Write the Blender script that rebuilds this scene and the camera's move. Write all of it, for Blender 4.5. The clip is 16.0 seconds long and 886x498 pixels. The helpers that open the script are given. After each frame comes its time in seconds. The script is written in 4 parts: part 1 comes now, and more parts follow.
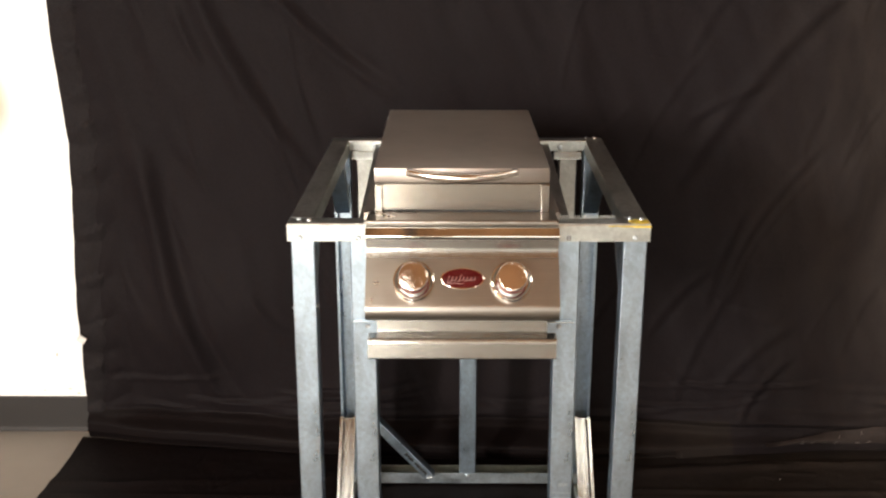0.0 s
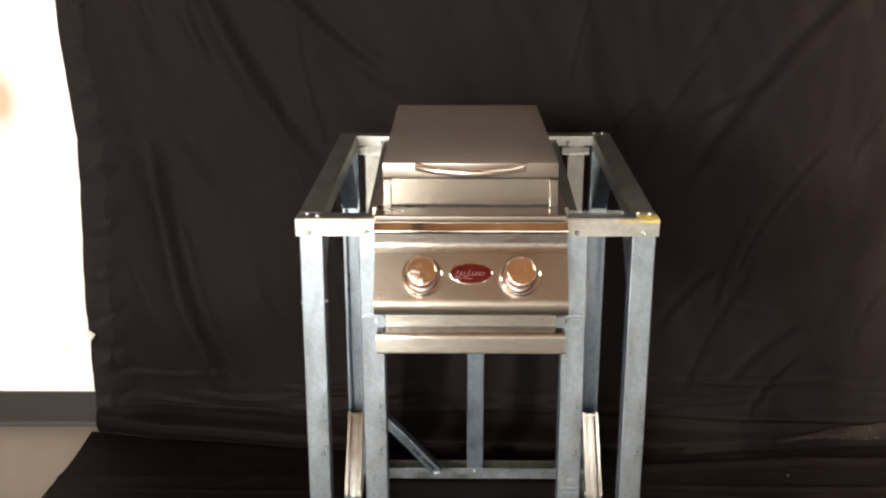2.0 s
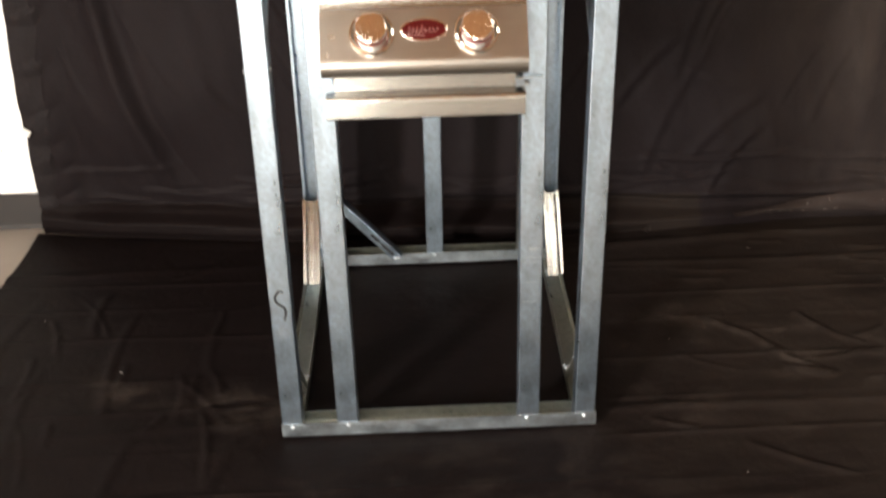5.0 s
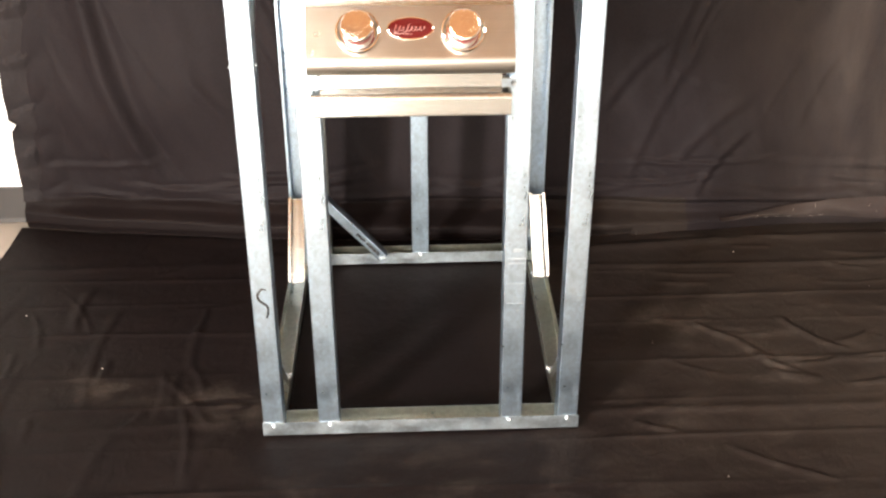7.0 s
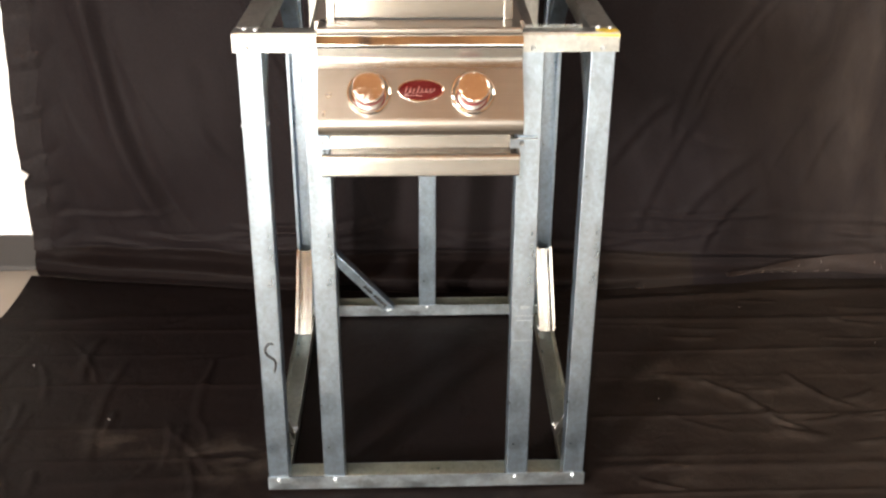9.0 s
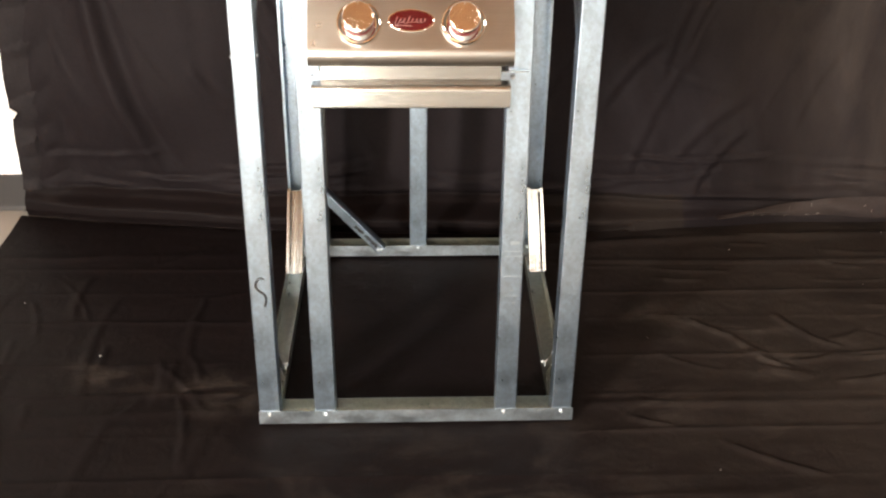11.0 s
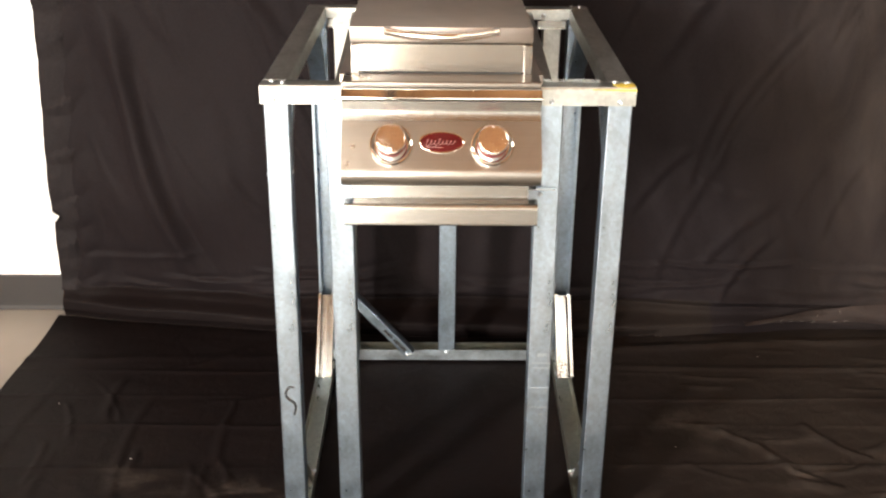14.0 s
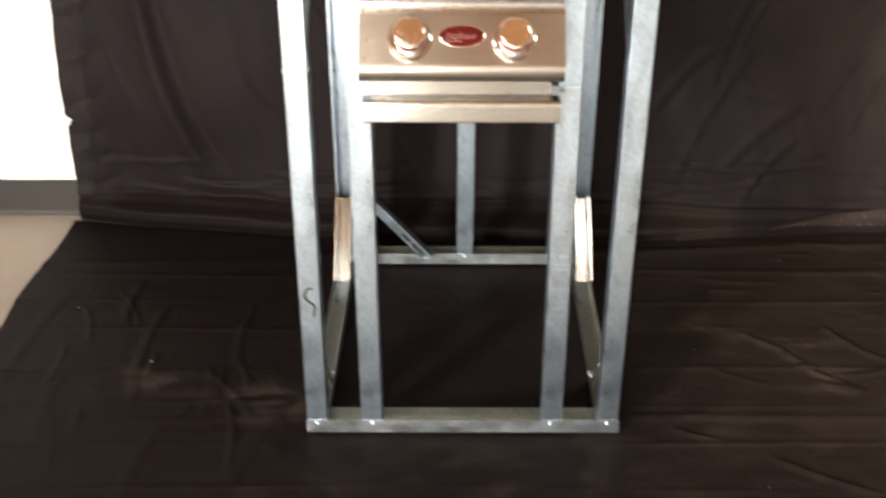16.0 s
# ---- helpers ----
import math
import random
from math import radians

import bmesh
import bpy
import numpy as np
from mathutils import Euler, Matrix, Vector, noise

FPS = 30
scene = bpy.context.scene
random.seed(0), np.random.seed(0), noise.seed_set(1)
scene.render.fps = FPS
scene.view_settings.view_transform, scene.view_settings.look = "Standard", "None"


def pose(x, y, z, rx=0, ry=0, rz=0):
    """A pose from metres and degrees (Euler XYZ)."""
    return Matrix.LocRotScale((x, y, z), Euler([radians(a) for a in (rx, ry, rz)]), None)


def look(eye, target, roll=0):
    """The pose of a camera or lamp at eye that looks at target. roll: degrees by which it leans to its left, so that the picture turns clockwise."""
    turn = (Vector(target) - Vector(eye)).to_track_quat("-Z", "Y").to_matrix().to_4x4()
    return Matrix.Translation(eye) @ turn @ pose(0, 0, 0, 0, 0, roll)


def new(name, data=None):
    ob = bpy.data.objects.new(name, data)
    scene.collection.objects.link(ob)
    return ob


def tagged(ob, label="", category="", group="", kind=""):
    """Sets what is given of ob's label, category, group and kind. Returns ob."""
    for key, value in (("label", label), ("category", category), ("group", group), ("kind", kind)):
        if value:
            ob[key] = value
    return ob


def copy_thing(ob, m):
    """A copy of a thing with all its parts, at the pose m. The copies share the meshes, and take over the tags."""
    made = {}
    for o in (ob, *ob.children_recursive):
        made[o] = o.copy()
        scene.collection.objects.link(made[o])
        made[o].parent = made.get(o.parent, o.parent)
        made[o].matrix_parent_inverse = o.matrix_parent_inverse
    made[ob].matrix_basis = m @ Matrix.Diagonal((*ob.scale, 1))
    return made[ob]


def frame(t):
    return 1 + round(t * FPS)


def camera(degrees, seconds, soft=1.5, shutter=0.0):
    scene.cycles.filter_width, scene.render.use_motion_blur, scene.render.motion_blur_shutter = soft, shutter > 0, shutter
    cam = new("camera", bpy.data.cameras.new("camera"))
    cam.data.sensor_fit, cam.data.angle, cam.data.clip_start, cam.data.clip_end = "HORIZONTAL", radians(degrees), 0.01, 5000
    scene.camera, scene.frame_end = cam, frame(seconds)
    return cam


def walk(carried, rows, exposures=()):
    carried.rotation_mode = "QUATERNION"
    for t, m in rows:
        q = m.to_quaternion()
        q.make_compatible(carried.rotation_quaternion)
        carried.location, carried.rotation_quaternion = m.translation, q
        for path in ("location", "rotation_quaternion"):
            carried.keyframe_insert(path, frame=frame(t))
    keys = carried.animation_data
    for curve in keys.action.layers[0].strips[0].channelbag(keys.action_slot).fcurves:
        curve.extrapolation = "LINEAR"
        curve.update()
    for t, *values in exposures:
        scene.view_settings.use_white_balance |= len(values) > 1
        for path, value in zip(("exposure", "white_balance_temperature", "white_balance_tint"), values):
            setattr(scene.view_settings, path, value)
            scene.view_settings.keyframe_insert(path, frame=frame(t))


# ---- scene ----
cam = camera(47.2, 16.0, soft=2.25, shutter=0.7)
PATH = [
    (0, (-0.0350, -1.6600, 1.3660), (-0.0450, 0.2520, 0.7780), -0.00),
    (0.5, (-0.0360, -1.6600, 1.3660), (-0.0520, 0.2510, 0.7770), 0.00),
    (1, (-0.0360, -1.6650, 1.3700), (-0.0600, 0.2470, 0.7850), -0.10),
    (1.5, (-0.0370, -1.6670, 1.3680), (-0.0630, 0.2440, 0.7780), -0.20),
    (2, (-0.0390, -1.6610, 1.3630), (-0.0610, 0.2480, 0.7690), -0.10),
    (2.5, (-0.0280, -1.6460, 1.3610), (-0.0430, 0.2610, 0.7580), 0.20),
    (3, (-0.0290, -1.6270, 1.3600), (-0.0350, 0.2760, 0.7460), 0.20),
    (3.5, (-0.0390, -1.6340, 1.3630), (-0.0360, 0.2690, 0.7460), 0.50),
    (3.8, (-0.0408, -1.6424, 1.3540), (-0.0392, 0.2559, 0.7249), 0.20),
    (3.9, (-0.0414, -1.6452, 1.3510), (-0.0512, 0.2490, 0.7107), 0.10),
    (4, (-0.0420, -1.6480, 1.3480), (-0.0820, 0.2360, 0.6780), -0.00),
    (4.1, (-0.0422, -1.6426, 1.3406), (-0.0697, 0.2245, 0.6267), -0.26),
    (4.2, (-0.0424, -1.6372, 1.3332), (-0.0674, 0.2196, 0.5926), -0.52),
    (4.3, (-0.0426, -1.6318, 1.3258), (-0.0617, 0.2172, 0.5653), -0.78),
    (4.4, (-0.0428, -1.6264, 1.3184), (-0.0482, 0.2116, 0.5311), -1.04),
    (4.5, (-0.0430, -1.6210, 1.3110), (-0.0390, 0.2080, 0.5010), -1.30),
    (5, (-0.0400, -1.6080, 1.2560), (0.0190, 0.1600, 0.3230), -1.20),
    (5.2, (-0.0420, -1.6060, 1.2410), (0.0230, 0.1570, 0.2990), -1.10),
    (7.3, (-0.0300, -1.6030, 1.2580), (0.0550, 0.1680, 0.3320), 0.20),
    (7.5, (-0.0350, -1.6030, 1.2660), (0.0520, 0.1740, 0.3510), 0.30),
    (8, (-0.0380, -1.6050, 1.2840), (0.0280, 0.2070, 0.4400), 0.50),
    (8.5, (-0.0350, -1.6060, 1.2830), (0.0380, 0.2060, 0.4400), 0.30),
    (9, (-0.0350, -1.6050, 1.2790), (0.0360, 0.2020, 0.4240), 0.40),
    (9.5, (-0.0450, -1.6130, 1.2480), (0.0350, 0.1650, 0.3370), 0.90),
    (9.7, (-0.0440, -1.6110, 1.2440), (0.0450, 0.1510, 0.3030), 0.90),
    (11.8, (-0.0230, -1.6290, 1.2660), (0.0470, 0.1450, 0.3450), 0.80),
    (12, (-0.0220, -1.6310, 1.2750), (0.0370, 0.1620, 0.3910), 0.80),
    (12.5, (-0.0240, -1.6340, 1.2810), (0.0200, 0.1740, 0.4280), 0.70),
    (13, (-0.0280, -1.6370, 1.2880), (0.0110, 0.1820, 0.4560), 0.70),
    (13.5, (-0.0290, -1.6300, 1.2920), (0.0150, 0.1920, 0.4680), 0.70),
    (14, (-0.0300, -1.6330, 1.3030), (-0.0030, 0.2080, 0.5230), 0.60),
    (14.5, (-0.0380, -1.6210, 1.2750), (-0.0060, 0.1820, 0.4100), 0.80),
    (15, (-0.0380, -1.6100, 1.2490), (0.0190, 0.1530, 0.3050), 1.10),
    (15.5, (-0.0400, -1.6040, 1.2460), (0.0080, 0.1520, 0.2900), 1.10),
    (15.7, (-0.0396, -1.6076, 1.2572), (0.0047, 0.1462, 0.2970), 0.70),
    (15.8, (-0.0394, -1.6094, 1.2628), (0.0024, 0.1464, 0.3061), 0.50),
    (15.9, (-0.0392, -1.6112, 1.2684), (-0.0148, 0.1493, 0.3195), 0.30),
    (16, (-0.0390, -1.6130, 1.2740), (-0.0400, 0.1530, 0.3340), 0.10),
]
walk(cam, [(t, look(eye, target, roll)) for t, eye, target, roll in PATH],
     [(0, -0.78), (3.5, -0.76), (4.0, -0.8), (4.5, -0.72), (5.0, -0.4), (7.3, 0.7), (7.5, 0.66), (8.0, 0.27), (8.5, 0.0), (9.0, -0.02), (12.0, -0.02), (16, -0.04)])


# ---- world, light, exposure ----
world = bpy.data.worlds.new("world")
scene.world = world
world.use_nodes = True
sky = world.node_tree.nodes.new("ShaderNodeTexSky")
sky.sky_type, sky.sun_disc = "NISHITA", False
sky.sun_elevation, sky.sun_rotation = radians(40), radians(200)
world.node_tree.links.new(sky.outputs[0], world.node_tree.nodes["Background"].inputs[0])
world.node_tree.nodes["Background"].inputs[1].default_value = 0.1

ROOM = (-4.2, 5.2, -6.5, 1.012, 3.0)          # x0, x1, y0, y1, ceiling
X_WEST = ROOM[0] - 0.02
DOOR = (-1.95, -0.42, 2.45)                      # x0, x1, height of the open loading door


def area_lamp(name, m, sx, sy, watts, colour):
    lamp = bpy.data.lights.new(name, "AREA")
    lamp.shape, lamp.size, lamp.size_y, lamp.energy, lamp.color = "RECTANGLE", sx, sy, watts, colour
    ob = new(name, lamp)
    ob.matrix_world = m
    return ob


# daylight in the open door: sky above, sunlit ground below
DX, DW = (DOOR[0] + DOOR[1]) / 2, DOOR[1] - DOOR[0] - 0.06
area_lamp("door_sky_light", look((DX, ROOM[2] - 0.02, 1.82), (DX, 0, 1.82)), DW, 1.2, 210, (1.0, 0.965, 0.91))
FILL = (-0.05, 2.55, 0.75, 2.35)                 # x0, x1, sill, head of an unseen opening, added for fill light
area_lamp("south_fill_light", look(((FILL[0] + FILL[1]) / 2, ROOM[2] - 0.02, (FILL[2] + FILL[3]) / 2), ((FILL[0] + FILL[1]) / 2, 0, (FILL[2] + FILL[3]) / 2)), FILL[1] - FILL[0] - 0.05, FILL[3] - FILL[2] - 0.05, 50, (1.0, 0.95, 0.85))
area_lamp("door_ground_light", look((DX, ROOM[2] - 0.02, 0.62), (DX, 0, 0.62)), DW, 1.16, 230, (1.0, 0.92, 0.78))

SIDE = (-6.1, -5.0, 1.65, 2.75)                  # y0, y1, sill, head of the opening in the side wall
SY, SZ = (SIDE[0] + SIDE[1]) / 2, (SIDE[2] + SIDE[3]) / 2
area_lamp("side_window_light", look((X_WEST, SY, SZ), (0, SY, SZ)), 1.05, 1.05, 1650, (1.0, 0.945, 0.875))


# ---- materials ----
class Nodes:
    """A small builder for one procedural material."""

    def __init__(self, name, rough=0.5, metal=0.0, colour=(0.5, 0.5, 0.5)):
        self.mat = bpy.data.materials.new(name)
        self.mat.use_nodes = True
        self.tree = self.mat.node_tree
        self.bsdf = self.tree.nodes["Principled BSDF"]
        self.put("Roughness", rough)
        self.put("Metallic", metal)
        self.put("Base Color", (*colour, 1))
        self.coord = self.tree.nodes.new("ShaderNodeTexCoord")

    def put(self, socket, value):
        if isinstance(value, bpy.types.NodeSocket):
            self.tree.links.new(value, self.bsdf.inputs[socket])
        else:
            self.bsdf.inputs[socket].default_value = value

    def noise(self, scale, detail=4.0, stretch=(1, 1, 1), rough=0.55, distort=0.0):
        mapping = self.tree.nodes.new("ShaderNodeMapping")
        mapping.inputs["Scale"].default_value = stretch
        self.tree.links.new(self.coord.outputs["Object"], mapping.inputs[0])
        node = self.tree.nodes.new("ShaderNodeTexNoise")
        node.inputs["Scale"].default_value, node.inputs["Detail"].default_value = scale, detail
        node.inputs["Roughness"].default_value, node.inputs["Distortion"].default_value = rough, distort
        self.tree.links.new(mapping.outputs[0], node.inputs["Vector"])
        return node.outputs[0]

    def cells(self, scale, out="Color"):
        node = self.tree.nodes.new("ShaderNodeTexVoronoi")
        node.inputs["Scale"].default_value = scale
        self.tree.links.new(self.coord.outputs["Object"], node.inputs["Vector"])
        return node.outputs[out]

    def ramp(self, fac, stops):
        node = self.tree.nodes.new("ShaderNodeValToRGB")
        el = node.color_ramp.elements
        while len(el) < len(stops):
            el.new(0.5)
        for e, (p, c) in zip(el, stops):
            e.position = p
            e.color = (*c, 1) if not isinstance(c, (int, float)) else (c, c, c, 1)
        self.tree.links.new(fac, node.inputs[0])
        return node.outputs[0]

    def mix(self, fac, a, b, kind="MIX"):
        node = self.tree.nodes.new("ShaderNodeMix")
        node.data_type, node.blend_type = "RGBA", kind
        for socket, value in ((node.inputs[0], fac), (node.inputs[6], a), (node.inputs[7], b)):
            if isinstance(value, bpy.types.NodeSocket):
                self.tree.links.new(value, socket)
            elif isinstance(value, tuple):
                socket.default_value = (*value, 1)
            else:
                socket.default_value = value
        return node.outputs[2]

    def bump(self, height, strength=0.2, distance=0.002):
        node = self.tree.nodes.new("ShaderNodeBump")
        node.inputs["Strength"].default_value, node.inputs["Distance"].default_value = strength, distance
        self.tree.links.new(height, node.inputs["Height"])
        if self.bsdf.inputs["Normal"].is_linked:
            self.tree.links.new(self.bsdf.inputs["Normal"].links[0].from_socket, node.inputs["Normal"])
        self.put("Normal", node.outputs[0])


def make_galvanised(name, tint, rough_lo, rough_hi, stain=0.72):
    """Zinc-coated sheet with cloudy patches, faint drawn streaks and small rubbed spots."""
    n = Nodes(name, metal=1.0)
    cloud = n.ramp(n.noise(15, 6, (1, 1, 0.5), 0.68, 0.2), [(0.38, tuple(c * stain for c in tint)), (0.52, tint), (0.66, tuple(min(1, c * 1.16) for c in tint))])
    streak = n.ramp(n.noise(60, 3, (1, 1, 0.04), 0.5), [(0.40, 0.0), (0.75, 0.35)])
    rubbed = n.ramp(n.noise(26, 5, (1, 1, 0.7), 0.65, 0.8), [(0.56, 0.0), (0.72, 0.32)])
    base = n.mix(streak, cloud, tuple(c * 0.80 for c in tint))
    spangle = n.ramp(n.noise(130, 3, (1, 1, 0.7), 0.6), [(0.36, 0.0), (0.62, 0.30)])
    base = n.mix(spangle, base, tuple(c * 0.70 for c in tint))
    flake = n.tree.nodes.new("ShaderNodeSeparateColor")
    n.tree.links.new(n.cells(150), flake.inputs[0])
    base = n.mix(1.0, base, n.ramp(flake.outputs[0], [(0.0, 0.85), (1.0, 1.0)]), "MULTIPLY")
    n.put("Base Color", n.mix(rubbed, base, tuple(min(1, c * 1.3) for c in tint)))
    n.put("Roughness", n.ramp(n.noise(24, 5, (1, 1, 0.6), 0.65), [(0.35, rough_lo), (0.65, rough_hi)]))
    n.bump(n.noise(5, 2), 0.06, 0.003)
    return n.mat


def make_stainless(name, tint, rough, stretch, along=0.6, wave=0.0, spread=0.04):
    """Sheet brushed along x: it smears reflections across the grain."""
    n = Nodes(name, metal=1.0)
    grain = n.noise(1.0, 4, stretch)
    base = n.mix(n.ramp(grain, [(0.35, 0.0), (0.7, 0.30)]), tint, tuple(c * 0.78 for c in tint))
    smudge = n.ramp(n.noise(16, 5, (1, 1, 1), 0.62, 0.7), [(0.42, 0.0), (0.72, 0.55)])
    n.put("Base Color", n.mix(smudge, base, tuple(c * 0.80 for c in tint)))
    n.put("Roughness", n.ramp(n.noise(9, 4), [(0.3, rough * (1 - spread)), (0.7, rough * (1 + spread))]))
    tangent = n.tree.nodes.new("ShaderNodeTangent")
    tangent.direction_type, tangent.axis = "RADIAL", "X"
    n.put("Tangent", tangent.outputs[0])
    n.put("Anisotropic", along)
    if wave:
        n.bump(n.noise(5, 2), wave, 0.004)
    return n.mat


galvanised = make_galvanised("galvanised_steel", (0.56, 0.69, 0.825), 0.27, 0.37, 0.80)
galvanised_dull = make_galvanised("dull_olive_galvanised_steel", (0.49, 0.50, 0.44), 0.27, 0.35, 0.90)
galvanised_warm = make_galvanised("golden_galvanised_steel", (0.64, 0.67, 0.66), 0.18, 0.26, 0.76)
galvanised_pale = make_galvanised("pale_galvanised_steel", (0.64, 0.67, 0.65), 0.29, 0.36, 0.82)
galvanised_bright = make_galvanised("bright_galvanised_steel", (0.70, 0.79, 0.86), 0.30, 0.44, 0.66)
galvanised_top = make_galvanised("handled_galvanised_steel", (0.52, 0.53, 0.51), 0.32, 0.42, 0.66)
stainless = make_stainless("brushed_stainless", (0.485, 0.483, 0.462), 0.22, (3, 500, 500), 0.88, 0.0)
stainless_lid = make_stainless("brushed_lid_steel", (0.43, 0.385, 0.35), 0.36, (3, 500, 500), 0.5, 0.0, 0.04)
stainless_body = make_stainless("brushed_body_steel", (0.355, 0.335, 0.305), 0.19, (3, 500, 500), 0.85, 0.0)
stainless_panel = make_stainless("brushed_panel_steel", (0.338, 0.312, 0.282), 0.28, (3, 500, 500), 0.66, 0.0, 0.04)
stainless_cove = make_stainless("polished_cove_steel", (0.315, 0.308, 0.29), 0.24, (3, 500, 500), 0.80, 0.0)
chrome = Nodes("polished_chrome", rough=0.07, metal=1.0, colour=(0.86, 0.84, 0.82))
chrome.bump(chrome.noise(30, 2), 0.04, 0.002)
chrome = chrome.mat
cap_metal = Nodes("wavy_polished_cap", rough=0.10, metal=1.0, colour=(0.80, 0.72, 0.66))
cap_metal.bump(cap_metal.noise(90, 3, (1, 1, 1), 0.55, 1.5), 0.11, 0.002)
cap_metal = cap_metal.mat


def make_plain(name, colour, rough, metal=0.0, scale=40.0, spread=0.18, bump=0.1):
    n = Nodes(name, rough=rough, metal=metal)
    n.put("Base Color", n.ramp(n.noise(scale, 5), [(0.3, tuple(c * (1 - spread) for c in colour)), (0.7, tuple(min(1, c * (1 + spread)) for c in colour))]))
    n.bump(n.noise(scale * 4, 4), bump, 0.001)
    return n.mat


handle_metal = make_plain("satin_handle_steel", (0.80, 0.77, 0.73), 0.20, 1.0, 20, 0.05, 0.0)
red_enamel = make_plain("red_enamel", (0.050, 0.0025, 0.0022), 0.42, 0.0, 30, 0.12, 0.02)
red_enamel.node_tree.nodes["Principled BSDF"].inputs["Specular IOR Level"].default_value = 0.14
zinc = make_plain("zinc_screw", (0.68, 0.74, 0.79), 0.42, 1.0, 200, 0.1, 0.02)
rubbed_zinc = make_plain("rubbed_zinc", (0.60, 0.69, 0.77), 0.36, 0.95, 200, 0.1, 0.02)
ring_red = make_plain("crimson_ring_paint", (0.24, 0.006, 0.018), 0.4, 0.0, 60, 0.12, 0.02)
script_silver = make_plain("dull_silver_script", (0.27, 0.15, 0.14), 0.4, 0.6, 200, 0.1, 0.02)
ink = make_plain("black_marker_ink", (0.012, 0.012, 0.014), 0.5, 0, 100)
yellow_paint = make_plain("yellow_paint", (0.56, 0.42, 0.05), 0.42, 0.0, 90, 0.45)
wall_paint = make_plain("white_wall_paint", (0.80, 0.78, 0.74), 0.55, 0, 3, 0.03, 0.15)


def make_spotted_wall():
    """White paint with one soft brown spot and faint unevenness."""
    n = Nodes("white_spotted_wall_paint", rough=0.55)
    mapping = n.tree.nodes.new("ShaderNodeMapping")
    mapping.inputs["Location"].default_value, mapping.inputs["Scale"].default_value = (1.245 * 16, -1.012 * 16, -0.945 * 9), (16, 16, 9)
    n.tree.links.new(n.coord.outputs["Object"], mapping.inputs[0])
    blob = n.tree.nodes.new("ShaderNodeTexGradient")
    blob.gradient_type = "SPHERICAL"
    n.tree.links.new(mapping.outputs[0], blob.inputs[0])
    paint = n.ramp(n.noise(3, 4), [(0.3, (0.86, 0.86, 0.85)), (0.7, (0.91, 0.91, 0.90))])
    n.put("Base Color", n.mix(n.ramp(blob.outputs[1], [(0.0, 0.0), (0.75, 1.0)]), paint, (0.50, 0.40, 0.28)))
    n.bump(n.noise(120, 4), 0.10, 0.001)
    return n.mat


spotted_wall = make_spotted_wall()
hall_paint = make_plain("grey_brown_hall_paint", (0.26, 0.235, 0.21), 0.6, 0, 2, 0.12, 0.15)
rubber = make_plain("black_rubber_base", (0.013, 0.011, 0.0105), 0.62, 0, 8, 0.15, 0.1)
scuff = make_plain("grey_scuff", (0.45, 0.42, 0.38), 0.6, 0, 80)
dark_gap = make_plain("dark_gap_shade", (0.02, 0.02, 0.02), 0.8)
thread_mat = make_plain("dusty_thread", (0.14, 0.125, 0.11), 0.9)
lint_mat = make_plain("white_lint", (0.6, 0.6, 0.58), 0.8)


def make_concrete():
    n = Nodes("beige_concrete", rough=0.8)
    n.put("Specular IOR Level", 0.15)
    n.put("Base Color", n.mix(n.ramp(n.noise(2.2, 6), [(0.3, 0.0), (0.7, 1.0)]), (0.205, 0.188, 0.166), (0.27, 0.248, 0.22)))
    n.put("Roughness", n.ramp(n.noise(6, 5), [(0.3, 0.72), (0.7, 0.9)]))
    n.bump(n.noise(60, 6), 0.12, 0.002)
    return n.mat


def make_ceiling():
    n = Nodes("wooden_ceiling_boards", rough=0.8)
    n.put("Specular IOR Level", 0.1)
    n.put("Base Color", n.mix(n.ramp(n.noise(2.0, 5, (1, 14, 1)), [(0.38, 0.0), (0.62, 1.0)]), (0.26, 0.115, 0.045), (0.58, 0.33, 0.165)))
    knots = n.ramp(n.noise(7, 5, (1, 3, 1), 0.65, 1.0), [(0.34, 0.38), (0.56, 1.0)])
    n.put("Base Color", n.mix(1.0, n.bsdf.inputs["Base Color"].links[0].from_socket, knots, "MULTIPLY"))
    n.bump(n.noise(8, 5, (1, 20, 1)), 0.2, 0.004)
    return n.mat


